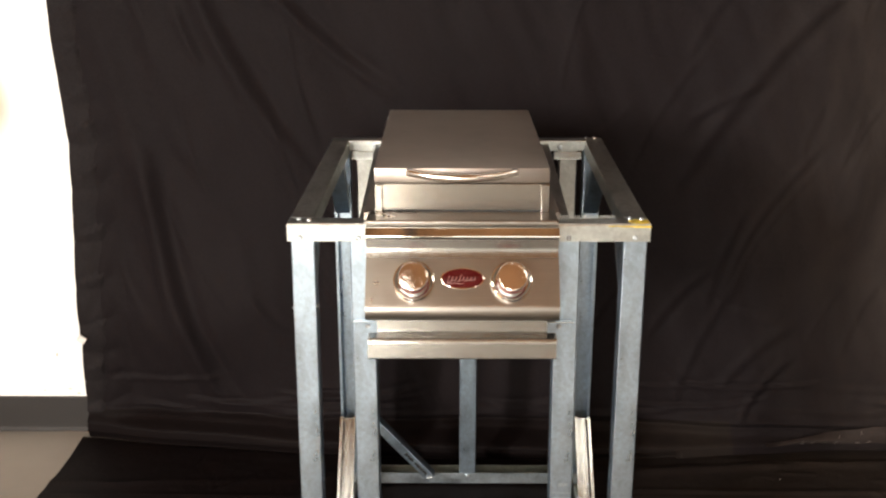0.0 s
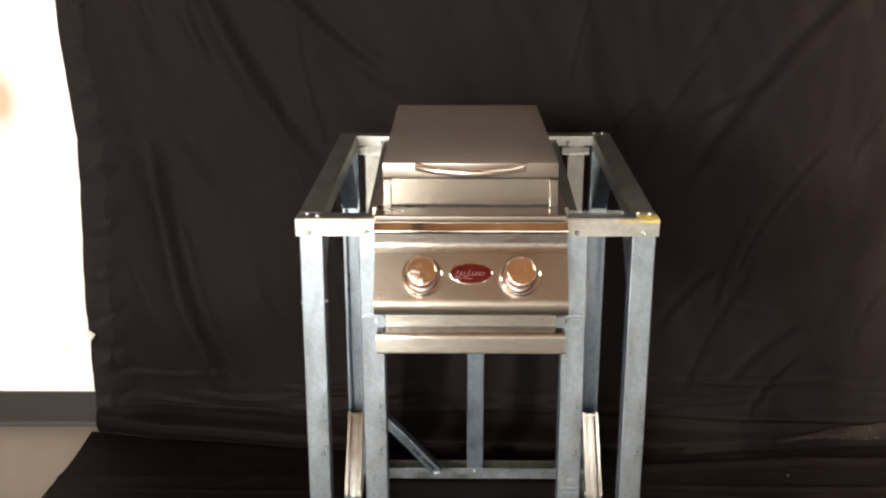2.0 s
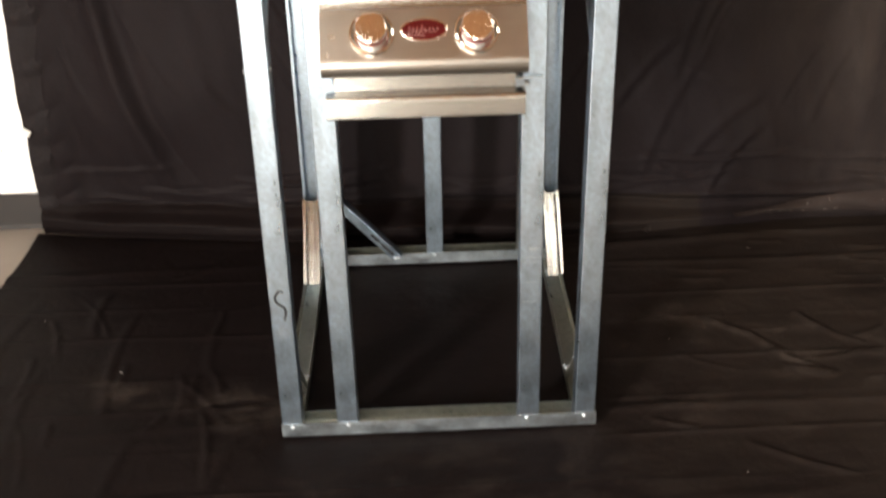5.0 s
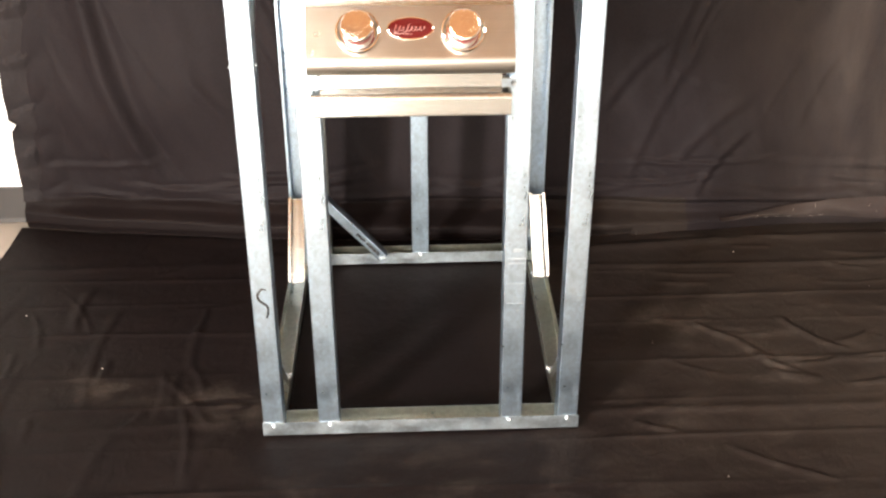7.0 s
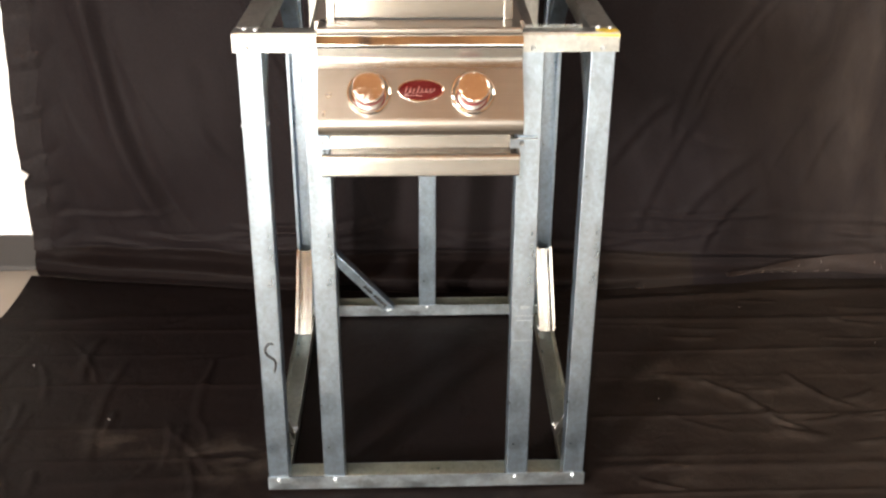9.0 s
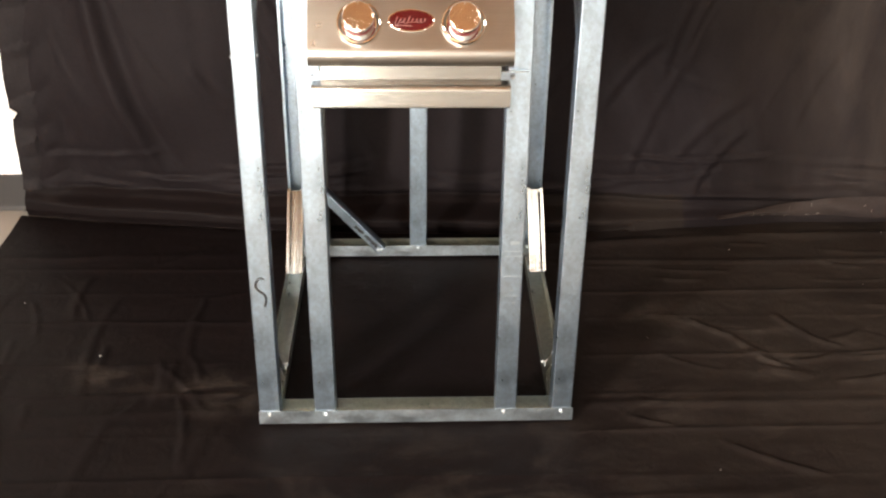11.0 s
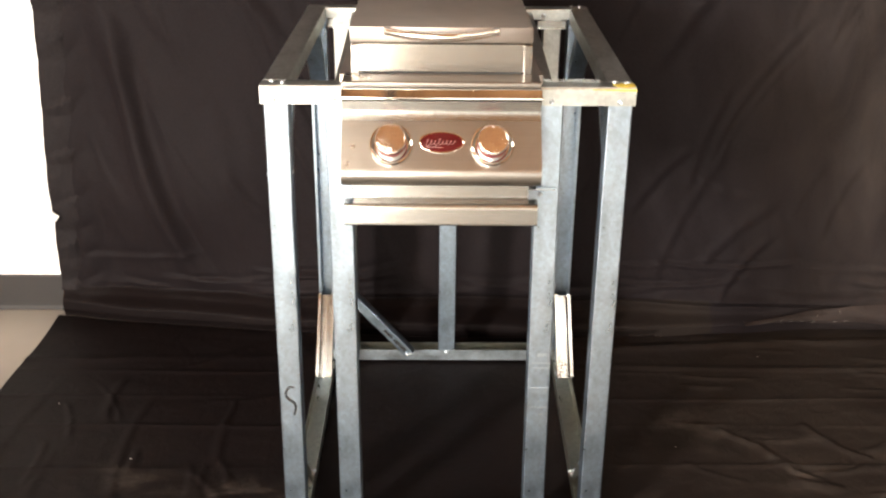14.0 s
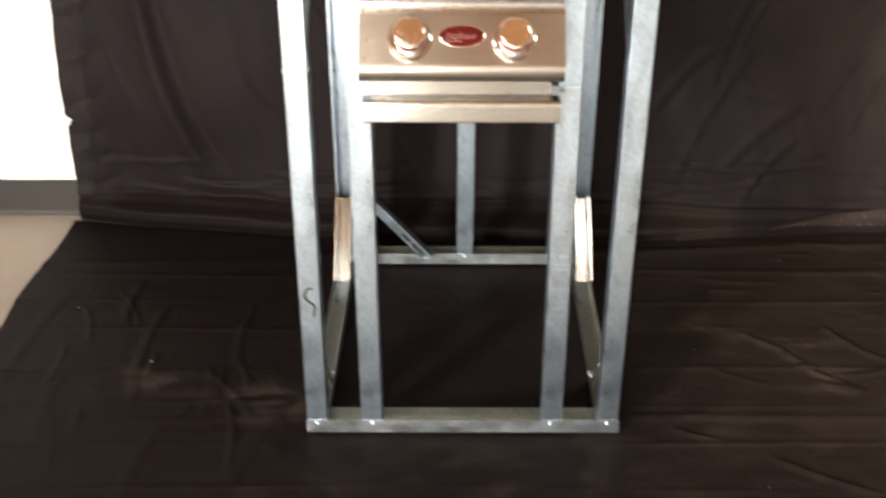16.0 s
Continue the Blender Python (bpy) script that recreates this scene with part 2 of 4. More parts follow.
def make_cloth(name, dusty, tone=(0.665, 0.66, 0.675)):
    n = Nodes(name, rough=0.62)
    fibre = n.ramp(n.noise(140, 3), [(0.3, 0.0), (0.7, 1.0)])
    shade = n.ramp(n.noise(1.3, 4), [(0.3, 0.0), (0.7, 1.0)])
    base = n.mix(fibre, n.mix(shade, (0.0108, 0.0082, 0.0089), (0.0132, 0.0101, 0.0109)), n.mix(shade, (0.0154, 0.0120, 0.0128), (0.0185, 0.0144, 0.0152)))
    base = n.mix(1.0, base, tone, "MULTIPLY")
    if dusty:
        smear = n.ramp(n.noise(6, 7, (1, 1.9, 1), 0.66, 0.9), [(0.47, 0.06), (0.60, 1.0)])
        fine = n.ramp(n.noise(36, 4, (1, 1.6, 1), 0.6, 0.6), [(0.35, 0.45), (0.65, 1.0)])
        held = n.ramp(n.noise(2.1, 5, (1, 1.4, 1), 0.6, 0.8), [(0.55, 0.0), (0.80, 0.12)])
        for cx, cy, size, most in ((1.25, 0.25, 0.95, 0.26), (0.60, 0.405, 0.14, 0.36), (0.80, 0.175, 0.13, 0.55), (0.72, 0.31, 0.16, 0.25), (0.93, 0.32, 0.19, 0.30), (1.10, 0.645, 0.11, 0.45), (0.50, 0.06, 0.15, 0.32),
                                   (-0.72, 0.19, 0.12, 0.2), (-0.63, 0.165, 0.11, 0.25), (-0.41, 0.11, 0.17, 0.38), (0.15, -0.32, 0.85, 0.20)):   # trodden places hold more dust
            mapping = n.tree.nodes.new("ShaderNodeMapping")
            mapping.inputs["Location"].default_value, mapping.inputs["Scale"].default_value = (-cx / size, -cy / size * 1.7, 0), (1 / size, 1.7 / size, 1)
            n.tree.links.new(n.coord.outputs["Object"], mapping.inputs[0])
            blob = n.tree.nodes.new("ShaderNodeTexGradient")
            blob.gradient_type = "SPHERICAL"
            n.tree.links.new(mapping.outputs[0], blob.inputs[0])
            held = n.mix(1.0, held, n.ramp(blob.outputs[1], [(0.0, 0.0), (0.7, most)]), "ADD")
        dust_lift = n.mix(1.0, n.mix(1.0, held, smear, "MULTIPLY"), fine, "MULTIPLY")
        base = n.mix(dust_lift, base, (0.070, 0.057, 0.049))
        mapping = n.tree.nodes.new("ShaderNodeMapping")          # a broad soft area of paler tone, strongest on the right
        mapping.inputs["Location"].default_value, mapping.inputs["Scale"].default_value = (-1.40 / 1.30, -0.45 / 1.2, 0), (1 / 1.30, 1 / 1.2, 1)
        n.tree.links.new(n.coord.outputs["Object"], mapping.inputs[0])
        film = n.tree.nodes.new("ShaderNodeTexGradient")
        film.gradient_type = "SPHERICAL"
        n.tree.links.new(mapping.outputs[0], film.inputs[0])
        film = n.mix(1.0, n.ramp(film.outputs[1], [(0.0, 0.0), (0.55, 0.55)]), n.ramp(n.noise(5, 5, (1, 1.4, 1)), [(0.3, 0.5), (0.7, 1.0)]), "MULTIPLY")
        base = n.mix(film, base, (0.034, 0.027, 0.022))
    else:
        # dust streaks, with the brighter right side worked into their colour as light
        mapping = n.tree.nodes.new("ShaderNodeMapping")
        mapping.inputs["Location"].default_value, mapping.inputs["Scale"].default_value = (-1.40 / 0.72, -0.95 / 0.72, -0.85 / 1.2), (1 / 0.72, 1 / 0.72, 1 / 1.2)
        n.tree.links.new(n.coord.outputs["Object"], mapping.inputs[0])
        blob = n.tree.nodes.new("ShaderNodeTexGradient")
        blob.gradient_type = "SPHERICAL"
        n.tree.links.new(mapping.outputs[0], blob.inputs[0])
        dust_lift = n.mix(1.0, n.ramp(blob.outputs[1], [(0.0, 0.0), (0.55, 0.85)]), n.ramp(n.noise(7, 6, (1.6, 1, 0.5), 0.65, 0.6), [(0.30, 0.25), (0.70, 1.0)]), "MULTIPLY")
        base = n.mix(dust_lift, base, (0.033, 0.0265, 0.0235))
    n.put("Base Color", base)
    n.put("Specular IOR Level", 0.05)
    crease = n.noise(3.2, 3, (1, 1.3, 1), 0.5, 1.2).node
    crease.noise_type = "RIDGED_MULTIFRACTAL"
    n.bump(crease.outputs[0], 0.30, 0.012)
    n.bump(n.noise(16, 6, (1, 1, 1), 0.6, 0.8), 0.42, 0.006)
    n.bump(n.noise(48, 5, (1, 1, 1), 0.65, 0.6), 0.30, 0.003)
    n.bump(n.noise(700, 2), 0.15, 0.0006)
    return n.mat


concrete, ceiling_wood = make_concrete(), make_ceiling()
dark_wood = make_plain("dark_stained_batten", (0.035, 0.026, 0.022), 0.6, 0, 12, 0.3, 0.2)
hem_cloth = make_cloth("greyer_hem_fabric", False, (1.0, 1.08, 1.06))
band_cloth = make_cloth("dusty_hem_fabric", True, (1.45, 1.40, 1.38))
# same black fabric twice: the dusty copy has shade multiplied into its tone
cloth, shaded_cloth = make_cloth("black_backdrop_fabric", False), make_cloth("dusty_shaded_black_fabric", True, (0.41, 0.365, 0.345))


# ---- building helpers ----
def finish(name, bm, material, smooth=False):
    me = bpy.data.meshes.new(name)
    bm.normal_update()
    bm.to_mesh(me)
    bm.free()
    me.materials.append(material)
    if smooth:
        me.polygons.foreach_set("use_smooth", [True] * len(me.polygons))
        me.set_sharp_from_angle(angle=radians(38))
    return me


def part(name, bm, material, parent=None, label="", m=None, smooth=False):
    ob = new(name, finish(name, bm, material, smooth))
    if parent is not None:
        ob.parent = parent
    if m is not None:
        ob.matrix_basis = m
    return tagged(ob, label)


def box(bm, x0, x1, y0, y1, z0, z1, bevel=0.0):
    made = bmesh.ops.create_cube(bm, size=1.0, matrix=Matrix.Translation(((x0 + x1) / 2, (y0 + y1) / 2, (z0 + z1) / 2)) @ Matrix.Diagonal((x1 - x0, y1 - y0, z1 - z0, 1)))
    if bevel:
        edges = list({e for v in made["verts"] for e in v.link_edges})
        bmesh.ops.bevel(bm, geom=edges, offset=bevel, segments=2, profile=0.5, affect="EDGES")
    return bm


def boxed(*args, bevel=0.0):
    return box(bmesh.new(), *args, bevel=bevel)


def extrude_profile(points, x0, x1, closed=True):
    """A solid with the outline points in (y, z), drawn along x."""
    bm = bmesh.new()
    a = [bm.verts.new((x0, y, z)) for y, z in points]
    b = [bm.verts.new((x1, y, z)) for y, z in points]
    n = len(points)
    for i in range(n):
        j = (i + 1) % n
        bm.faces.new((a[i], a[j], b[j], b[i]))
    bm.faces.new(a[::-1])
    bm.faces.new(b)
    bmesh.ops.recalc_face_normals(bm, faces=bm.faces)
    return bm


def thick_line(points, t):
    """The outline of a bent sheet: the line points, and back again offset by t to its left."""
    off = []
    for i, p in enumerate(points):
        a, b = points[max(i - 1, 0)], points[min(i + 1, len(points) - 1)]
        d = Vector((b[0] - a[0], b[1] - a[1])).normalized()
        off.append((p[0] - d.y * t, p[1] + d.x * t))
    return list(points) + off[::-1]


def arc(cy, cz, r, a0, a1, n=7):
    return [(cy + r * math.cos(radians(a0 + (a1 - a0) * i / (n - 1))), cz + r * math.sin(radians(a0 + (a1 - a0) * i / (n - 1)))) for i in range(n)]


def lathe(profile, segments=40):
    """A turned body round the z axis, from (radius, z) pairs."""
    bm = bmesh.new()
    rings = []
    for r, z in profile:
        if r < 1e-6:
            rings.append([bm.verts.new((0, 0, z))])
        else:
            rings.append([bm.verts.new((r * math.cos(2 * math.pi * k / segments), r * math.sin(2 * math.pi * k / segments), z)) for k in range(segments)])
    for p, q in zip(rings, rings[1:]):
        for k in range(segments):
            j = (k + 1) % segments
            if len(p) == 1:
                bm.faces.new((p[0], q[k], q[j]))
            elif len(q) == 1:
                bm.faces.new((p[k], p[j], q[0]))
            else:
                bm.faces.new((p[k], p[j], q[j], q[k]))
    bmesh.ops.recalc_face_normals(bm, faces=bm.faces)
    return bm


def tube(points, radius, sides=10, squash=1.0):
    """A round bar along points."""
    bm = bmesh.new()
    rings = []
    for i, p in enumerate(points):
        d = (Vector(points[min(i + 1, len(points) - 1)]) - Vector(points[max(i - 1, 0)])).normalized()
        q = d.to_track_quat("Z", "Y").to_matrix()
        r = radius[i] if isinstance(radius, list) else radius
        rings.append([bm.verts.new(Vector(p) + q @ Vector((r * math.cos(2 * math.pi * k / sides), r * squash * math.sin(2 * math.pi * k / sides), 0))) for k in range(sides)])
    for a, b in zip(rings, rings[1:]):
        for k in range(sides):
            bm.faces.new((a[k], a[(k + 1) % sides], b[(k + 1) % sides], b[k]))
    bm.faces.new(rings[0][::-1])
    bm.faces.new(rings[-1])
    bmesh.ops.recalc_face_normals(bm, faces=bm.faces)
    return bm


def thing(name, label, category, m=None, group=""):
    ob = new(name)
    if m is not None:
        ob.matrix_basis = m
    return tagged(ob, label, category, group)


def setting(name, bm, material, label, category):
    return tagged(new(name, finish(name, bm, material)), label, category, kind="structure")


# ---- the room ----
X0, X1, Y0, Y1, TOP = ROOM
FLOOR = -0.009                                   # the frame stands on fabric, its underside at zero
setting("floor", boxed(X0 - 0.2, X1 + 0.2, Y0 - 6, Y1 + 0.2, -0.15, FLOOR), concrete, "smooth beige concrete floor of the room", "floor")
setting("wall_north", boxed(X0 - 0.2, X1 + 0.2, Y1, Y1 + 0.15, FLOOR, TOP), spotted_wall, "white painted wall behind the black backdrop", "wall")
bm = boxed(X0 - 0.15, X0, Y0, SIDE[0], FLOOR, TOP)
box(bm, X0 - 0.15, X0, SIDE[1], Y1 - 0.002, FLOOR, TOP)
box(bm, X0 - 0.15, X0, SIDE[0], SIDE[1], FLOOR, SIDE[2])
box(bm, X0 - 0.15, X0, SIDE[0], SIDE[1], SIDE[3], TOP)
setting("wall_west", bm, hall_paint, "grey-brown side wall with a wide window opening", "wall")
setting("wall_east", boxed(X1, X1 + 0.15, Y0, Y1 - 0.002, FLOOR, TOP), hall_paint, "grey-brown painted side wall", "wall")
bm = boxed(X0 - 0.15, DOOR[0], Y0 - 0.15, Y0 - 0.002, FLOOR, TOP)
box(bm, DOOR[1], FILL[0], Y0 - 0.15, Y0 - 0.002, FLOOR, TOP)
box(bm, FILL[0], FILL[1], Y0 - 0.15, Y0 - 0.002, FLOOR, FILL[2])
box(bm, FILL[0], FILL[1], Y0 - 0.15, Y0 - 0.002, FILL[3], TOP)
box(bm, FILL[1], X1 + 0.15, Y0 - 0.15, Y0 - 0.002, FLOOR, TOP)
box(bm, DOOR[0], DOOR[1], Y0 - 0.15, Y0 - 0.002, DOOR[2], TOP)
setting("wall_south", bm, hall_paint, "grey-brown wall with an open loading door and an added opening for fill light", "wall")
bm = boxed(X0 - 0.15, X1 + 0.15, Y0 - 0.15, Y1 + 0.15, TOP, TOP + 0.1)
for bx, wide in ((-0.37, 0.03), (-0.18, 0.04)):   # dark battens over the joints of the boards
    box(bm, bx - wide / 2, bx + wide / 2, -0.85, Y1 - 0.01, TOP - 0.022, TOP - 0.0005, bevel=0.003)
top = setting("ceiling", bm, ceiling_wood, "brown wooden board ceiling with dark battens", "ceiling")
top.data.materials.append(dark_wood)
for face in top.data.polygons:
    if face.center.z < TOP - 0.0001:
        face.material_index = 1
bm = extrude_profile([(Y1 - 0.0005, FLOOR), (Y1 - 0.012, FLOOR), (Y1 - 0.012, FLOOR + 0.003), (Y1 - 0.0095, FLOOR + 0.0075), (Y1 - 0.0075, FLOOR + 0.011), (Y1 - 0.007, FLOOR + 0.016), (Y1 - 0.007, 0.094), (Y1 - 0.004, 0.098), (Y1 - 0.0005, 0.098)], X0, -0.6)
setting("baseboard", bm, rubber, "black rubber baseboard along the white wall", "baseboard")

for sx, sz, w, tall in ((-1.152, 0.222, 0.004, 0.010), (-1.128, 0.120, 0.008, 0.003), (-1.105, 0.106, 0.010, 0.003), (-1.20, 0.115, 0.006, 0.003)):
    tagged(new("wall_scuff", finish("wall_scuff", boxed(sx, sx + w, Y1 - 0.0012, Y1 - 0.0001, sz, sz + tall, bevel=0.0004), scuff)), "small grey scuff on the white wall", "scuff", kind="structure")

# flat light fitting under the ceiling
fixture = thing("ceiling_light", "flat white fluorescent fitting under the wooden ceiling", "ceiling light")
LX, LY = 1.55, -1.52
part("housing", boxed(-0.87, 0.87, -0.23, 0.23, -0.06, -0.001, bevel=0.008), wall_paint, fixture, "white sheet metal housing")
glow = Nodes("lit_diffuser", rough=0.4, colour=(0.9, 0.9, 0.88))
glow.put("Emission Color", (1.0, 0.925, 0.80, 1))
glow.put("Emission Strength", 12.0)
part("diffuser", boxed(-0.84, 0.84, -0.20, 0.20, -0.068, -0.0605), glow.mat, fixture, "glowing milky diffuser")
tagged(fixture, group="row of ceiling lights")
fixture.matrix_basis = pose(LX, LY, TOP)
# unseen copies, added to brighten the right side and the panel's left end
copy_thing(fixture, pose(LX + 1.1, LY + 0.85, TOP))
copy_thing(fixture, pose(-1.165, -2.30, TOP))
copy_thing(fixture, pose(-1.16, -3.9, TOP))


# ---- black backdrop ----
def ridge(x, y, x0, y0, x1, y1, width, height):
    """A soft crease along a line from one place to another, tapering at its ends."""
    dx, dy = x1 - x0, y1 - y0
    length = math.hypot(dx, dy)
    u = ((x - x0) * dx + (y - y0) * dy) / length ** 2
    v = ((x - x0) * dy - (y - y0) * dx) / length
    bend = 0.05 * length * np.sin(np.pi * np.clip(u, 0, 1))
    taper = np.clip(np.minimum(u, 1 - u) * 5, 0, 1)
    s = (v - bend) / width
    return height * taper * (np.exp(-s * s) - 0.6 * np.exp(-(s + 1.6) ** 2))


def waves(x, y, fx, fy, seed, octave=2):
    out = np.zeros(x.shape)
    flat_x, flat_y, flat = x.ravel(), y.ravel(), out.ravel()
    for i in range(flat.size):
        flat[i] = noise.fractal((flat_x[i] * fx, flat_y[i] * fy, seed), 0.9, 2.1, octave)
    return out


def sheet(xs, ys, zs, material):
    rows, cols = xs.shape
    verts = np.stack([xs.ravel(), ys.ravel(), zs.ravel()], 1)
    k = np.arange(rows * cols).reshape(rows, cols)
    faces = np.stack([k[:-1, :-1], k[:-1, 1:], k[1:, 1:], k[1:, :-1]], -1).reshape(-1, 4)
    me = bpy.data.meshes.new("fabric")
    me.from_pydata(verts.tolist(), [], faces.tolist())
    me.polygons.foreach_set("use_smooth", [True] * len(me.polygons))
    me.materials.append(material)
    return me


TOP_RISE = 0.011
RISE = 0.008                                      # the frame's rear stands a little higher, on the bunched fabric
backdrop = thing("backdrop_cloth", "wrinkled black fabric backdrop hung on a wall and over the floor", "backdrop")
CX0, CX1, CTOP = -1.034, 2.3, 2.05
u, h = np.meshgrid(np.linspace(0, 1, 440), np.concatenate([np.linspace(CTOP, 1.5, 30), np.linspace(1.48, 0.20, 170), np.linspace(0.195, -0.005, 50)]))
edge = CX0 - 0.032 * np.clip(1 - h / 0.85, 0, 1) - 0.012 * np.clip((h - 0.85) / 0.3, 0, 1) + 0.003 * np.sin(h * 9 + 1) + 0.006 * np.exp(-((h - 0.285) / 0.02) ** 2)
x = edge + u * (CX1 - edge)
slack = np.clip((x + 1.05) / 0.25, 0.12, 1)
lean = np.clip((x + 0.75) / 0.45, 0, 1)             # at its free end the fabric hangs straight and swells a little above the foot
y = 0.985 - 0.035 * slack - 0.05 * slack * lean * np.clip(1 - h / 0.9, 0, 1) ** 1.6 - 0.045 * slack * (1 - lean) * np.exp(-((h - 0.36) / 0.17) ** 2)
fold = np.zeros(x.shape)
for a in ((-0.745, 1.45, -0.385, 0.737, 0.030, 0.020), (-0.60, 1.38, -0.15, 0.955, 0.022, 0.014), (-0.845, 0.86, -0.652, 0.078, 0.034, 0.030), (-0.581, 0.445, -0.451, 0.299, 0.020, 0.008),
          (-0.93, 1.5, -0.80, 0.60, 0.06, 0.014), (-0.40, 0.72, -0.25, 0.35, 0.05, 0.010), (0.30, 1.5, 0.42, 0.4, 0.06, 0.010),
          (1.10, 1.38, 0.533, 0.684, 0.026, 0.016), (0.80, 1.02, 0.57, 0.895, 0.016, 0.010), (0.68, 0.52, 0.500, 0.315, 0.016, 0.012), (0.92, 0.27, 0.76, 0.055, 0.014, 0.014), (0.93, 0.37, 0.70, 0.150, 0.018, 0.010),
          (1.30, 1.20, 0.98, 0.50, 0.05, 0.012), (1.55, 1.45, 1.20, 0.62, 0.05, 0.014), (0.62, 0.44, 0.90, 0.36, 0.014, 0.006), (0.55, 0.24, 0.72, 0.10, 0.016, 0.008)):
    fold += (0.62 if a[0] < 0.45 else 0.42) * ridge(x, h, *a[:4], a[4] * 0.8, a[5])
rng = random.Random(11)
for i in range(46):                               # many faint slanting creases
    cx, ch = rng.uniform(-0.95, 1.9), rng.uniform(0.15, 1.35)
    skew = (0.45 if cx < 0.25 else -0.75) * rng.uniform(0.3, 1.2)
    run = rng.uniform(0.15, 0.5)
    fold += ridge(x, h, cx - skew * run / 2, ch + run / 2, cx + skew * run / 2, ch - run / 2, rng.uniform(0.005, 0.013), rng.uniform(0.0016, 0.0042))
for i in range(26):                               # bunched rolls where wall meets floor
    cx, ch = rng.uniform(-0.95, 1.9), rng.uniform(0.08, 0.20)
    run = rng.uniform(0.25, 0.8)
    fold += ridge(x, h, cx - run / 2, ch + rng.uniform(-0.03, 0.03), cx + run / 2, ch + rng.uniform(-0.03, 0.03), rng.uniform(0.006, 0.012), rng.uniform(0.002, 0.005))
fold += 0.012 * waves(x, h, 1.6, 0.55, 3.1) + 0.011 * waves(x + 0.35 * h, h, 5.5, 1.6, 7.7, 3)
fold *= np.clip(h / 0.10, 0.10, 1)
hem = np.clip((x - edge) / 0.09, 0, 1)
blend = np.clip((x - edge - 0.07) / 0.06, 0, 1)
fold = fold * blend + (1 - blend) * (fold * 0.4 + 0.006 + 0.009 * np.abs(np.sin((h - 0.7 * (x - edge)) * 34 + 2.5 * np.sin(h * 5))) ** 0.6 * np.clip(1.6 - h, 0, 1) * hem)
bunch = np.exp(-((h - 0.055) / 0.030) ** 2) * 0.022 + np.exp(-((h - 0.012) / 0.02) ** 2) * 0.012
y = y - fold - bunch * (0.7 + 0.8 * waves(x, h * 0, 1.5, 0, 5.5)) - 0.014 * np.clip((x - 0.55) * 4, 0, 1) * np.exp(-((h - 0.075) / 0.028) ** 2)
low = np.clip(1 - h / 0.22, 0, 1) ** 1.5
y = y - 0.012 * low * waves(x, h * 0, 1.3, 0, 8.8, 3) * slack
# the fabric turns forward into a loose roll before it lies down: far out behind the frame, close to the wall at both ends
out = np.interp(x, [-1.10, -0.83, -0.45, -0.05, 0.25, 0.486, 0.966, 1.317, 2.3], [0.955, 0.905, 0.853, 0.825, 0.815, 0.828, 0.880, 0.905, 0.90]) + 0.006 * waves(x, h * 0, 3.0, 0, 2.9, 3)
crest = np.interp(x, [-1.1, -0.6, 0.3, 0.8, 1.3], [0.060, 0.066, 0.060, 0.045, 0.030]) + 0.010 * waves(x, h * 0, 2.0, 0, 6.3, 2)
turn = np.clip((crest - h) / 0.024, 0, 1)
turn = turn * turn * (3 - 2 * turn)
tuck = 0.012 * np.clip(1 - h / 0.018, 0, 1) * (x < 0.6)
y = y + 0.016 * np.exp(-((h - crest - 0.016) / 0.010) ** 2) * slack
y = np.where(y > out, y - (y - out) * turn, y) + tuck
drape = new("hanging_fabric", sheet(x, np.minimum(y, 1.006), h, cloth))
drape.parent = backdrop
drape.data.materials.append(shaded_cloth)
for face in drape.data.polygons:                  # shade along the foot is put in as the darker fabric tone
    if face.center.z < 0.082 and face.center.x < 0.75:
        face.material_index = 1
foot = y[-1].copy()
rows_h = np.linspace(1.75, 0.075, 220)
ht, hs = np.meshgrid(rows_h, np.linspace(0, 1, 22), indexing="ij")
edge_h = np.interp(-ht, -h[:, 0], x[:, 0])
wide = (0.084 + 0.014 * waves(ht * 0, ht, 1, 4, 4.4, 2)) * (0.55 + 0.45 * np.clip((ht - 0.07) / 0.25, 0, 1))
hx = edge_h - 0.002 + hs * wide
slope = ht - 0.55 * (hx - edge_h) + 0.02 * waves(hx, ht, 6, 4, 1.7)
saw = (slope * 8.5 + 0.7 * waves(ht * 0, ht, 1, 2.6, 8.1, 2) + 0.35 * np.sin(ht * 6)) % 1.0
hy = np.interp(-ht, -h[:, 0], y[:, 8]) - 0.003 + 0.006 * hs ** 3 - 0.012 * np.clip((ht - 0.08) / 0.15, 0, 1) * saw ** 2.2 * np.clip(np.minimum(hs * 2.5, (1 - hs) * 5), 0.08, 1) - 0.004 * waves(hx, ht, 14, 14, 6.1, 3)
hem_strip = new("hem_strip", sheet(hx, hy, ht, hem_cloth))
hem_strip.parent = backdrop
tagged(hem_strip, "greyer turned-over hem with slanting creases")
near = np.where(h < 0.10, y, 9.0).min(axis=0)
cols = np.linspace(0.84, 1.75, 90)
base_y = np.interp(cols, x[-5], near) - 0.016
rowv = np.linspace(0, 1, 9)[:, None]
bx = np.repeat(cols[None, :], 9, 0)
bz = 0.020 + 0.035 * (cols - 0.84)[None, :] + rowv * np.clip((cols - 0.84) / 0.3, 0.05, 1)[None, :] * (0.054 + 0.012 * np.sin(cols * 5.1)[None, :]) + 0.018 * np.sin(cols * 2.2 + 0.8)[None, :]
by = base_y[None, :] - 0.010 * np.sin(rowv * np.pi) - 0.004 * np.sin(cols * 31 + rowv * 4) + 0.010 * rowv
band = new("hem_band", sheet(bx, by, np.maximum(bz, 0.004), band_cloth))
band.parent = backdrop
tagged(band, "loose dusty hem band")
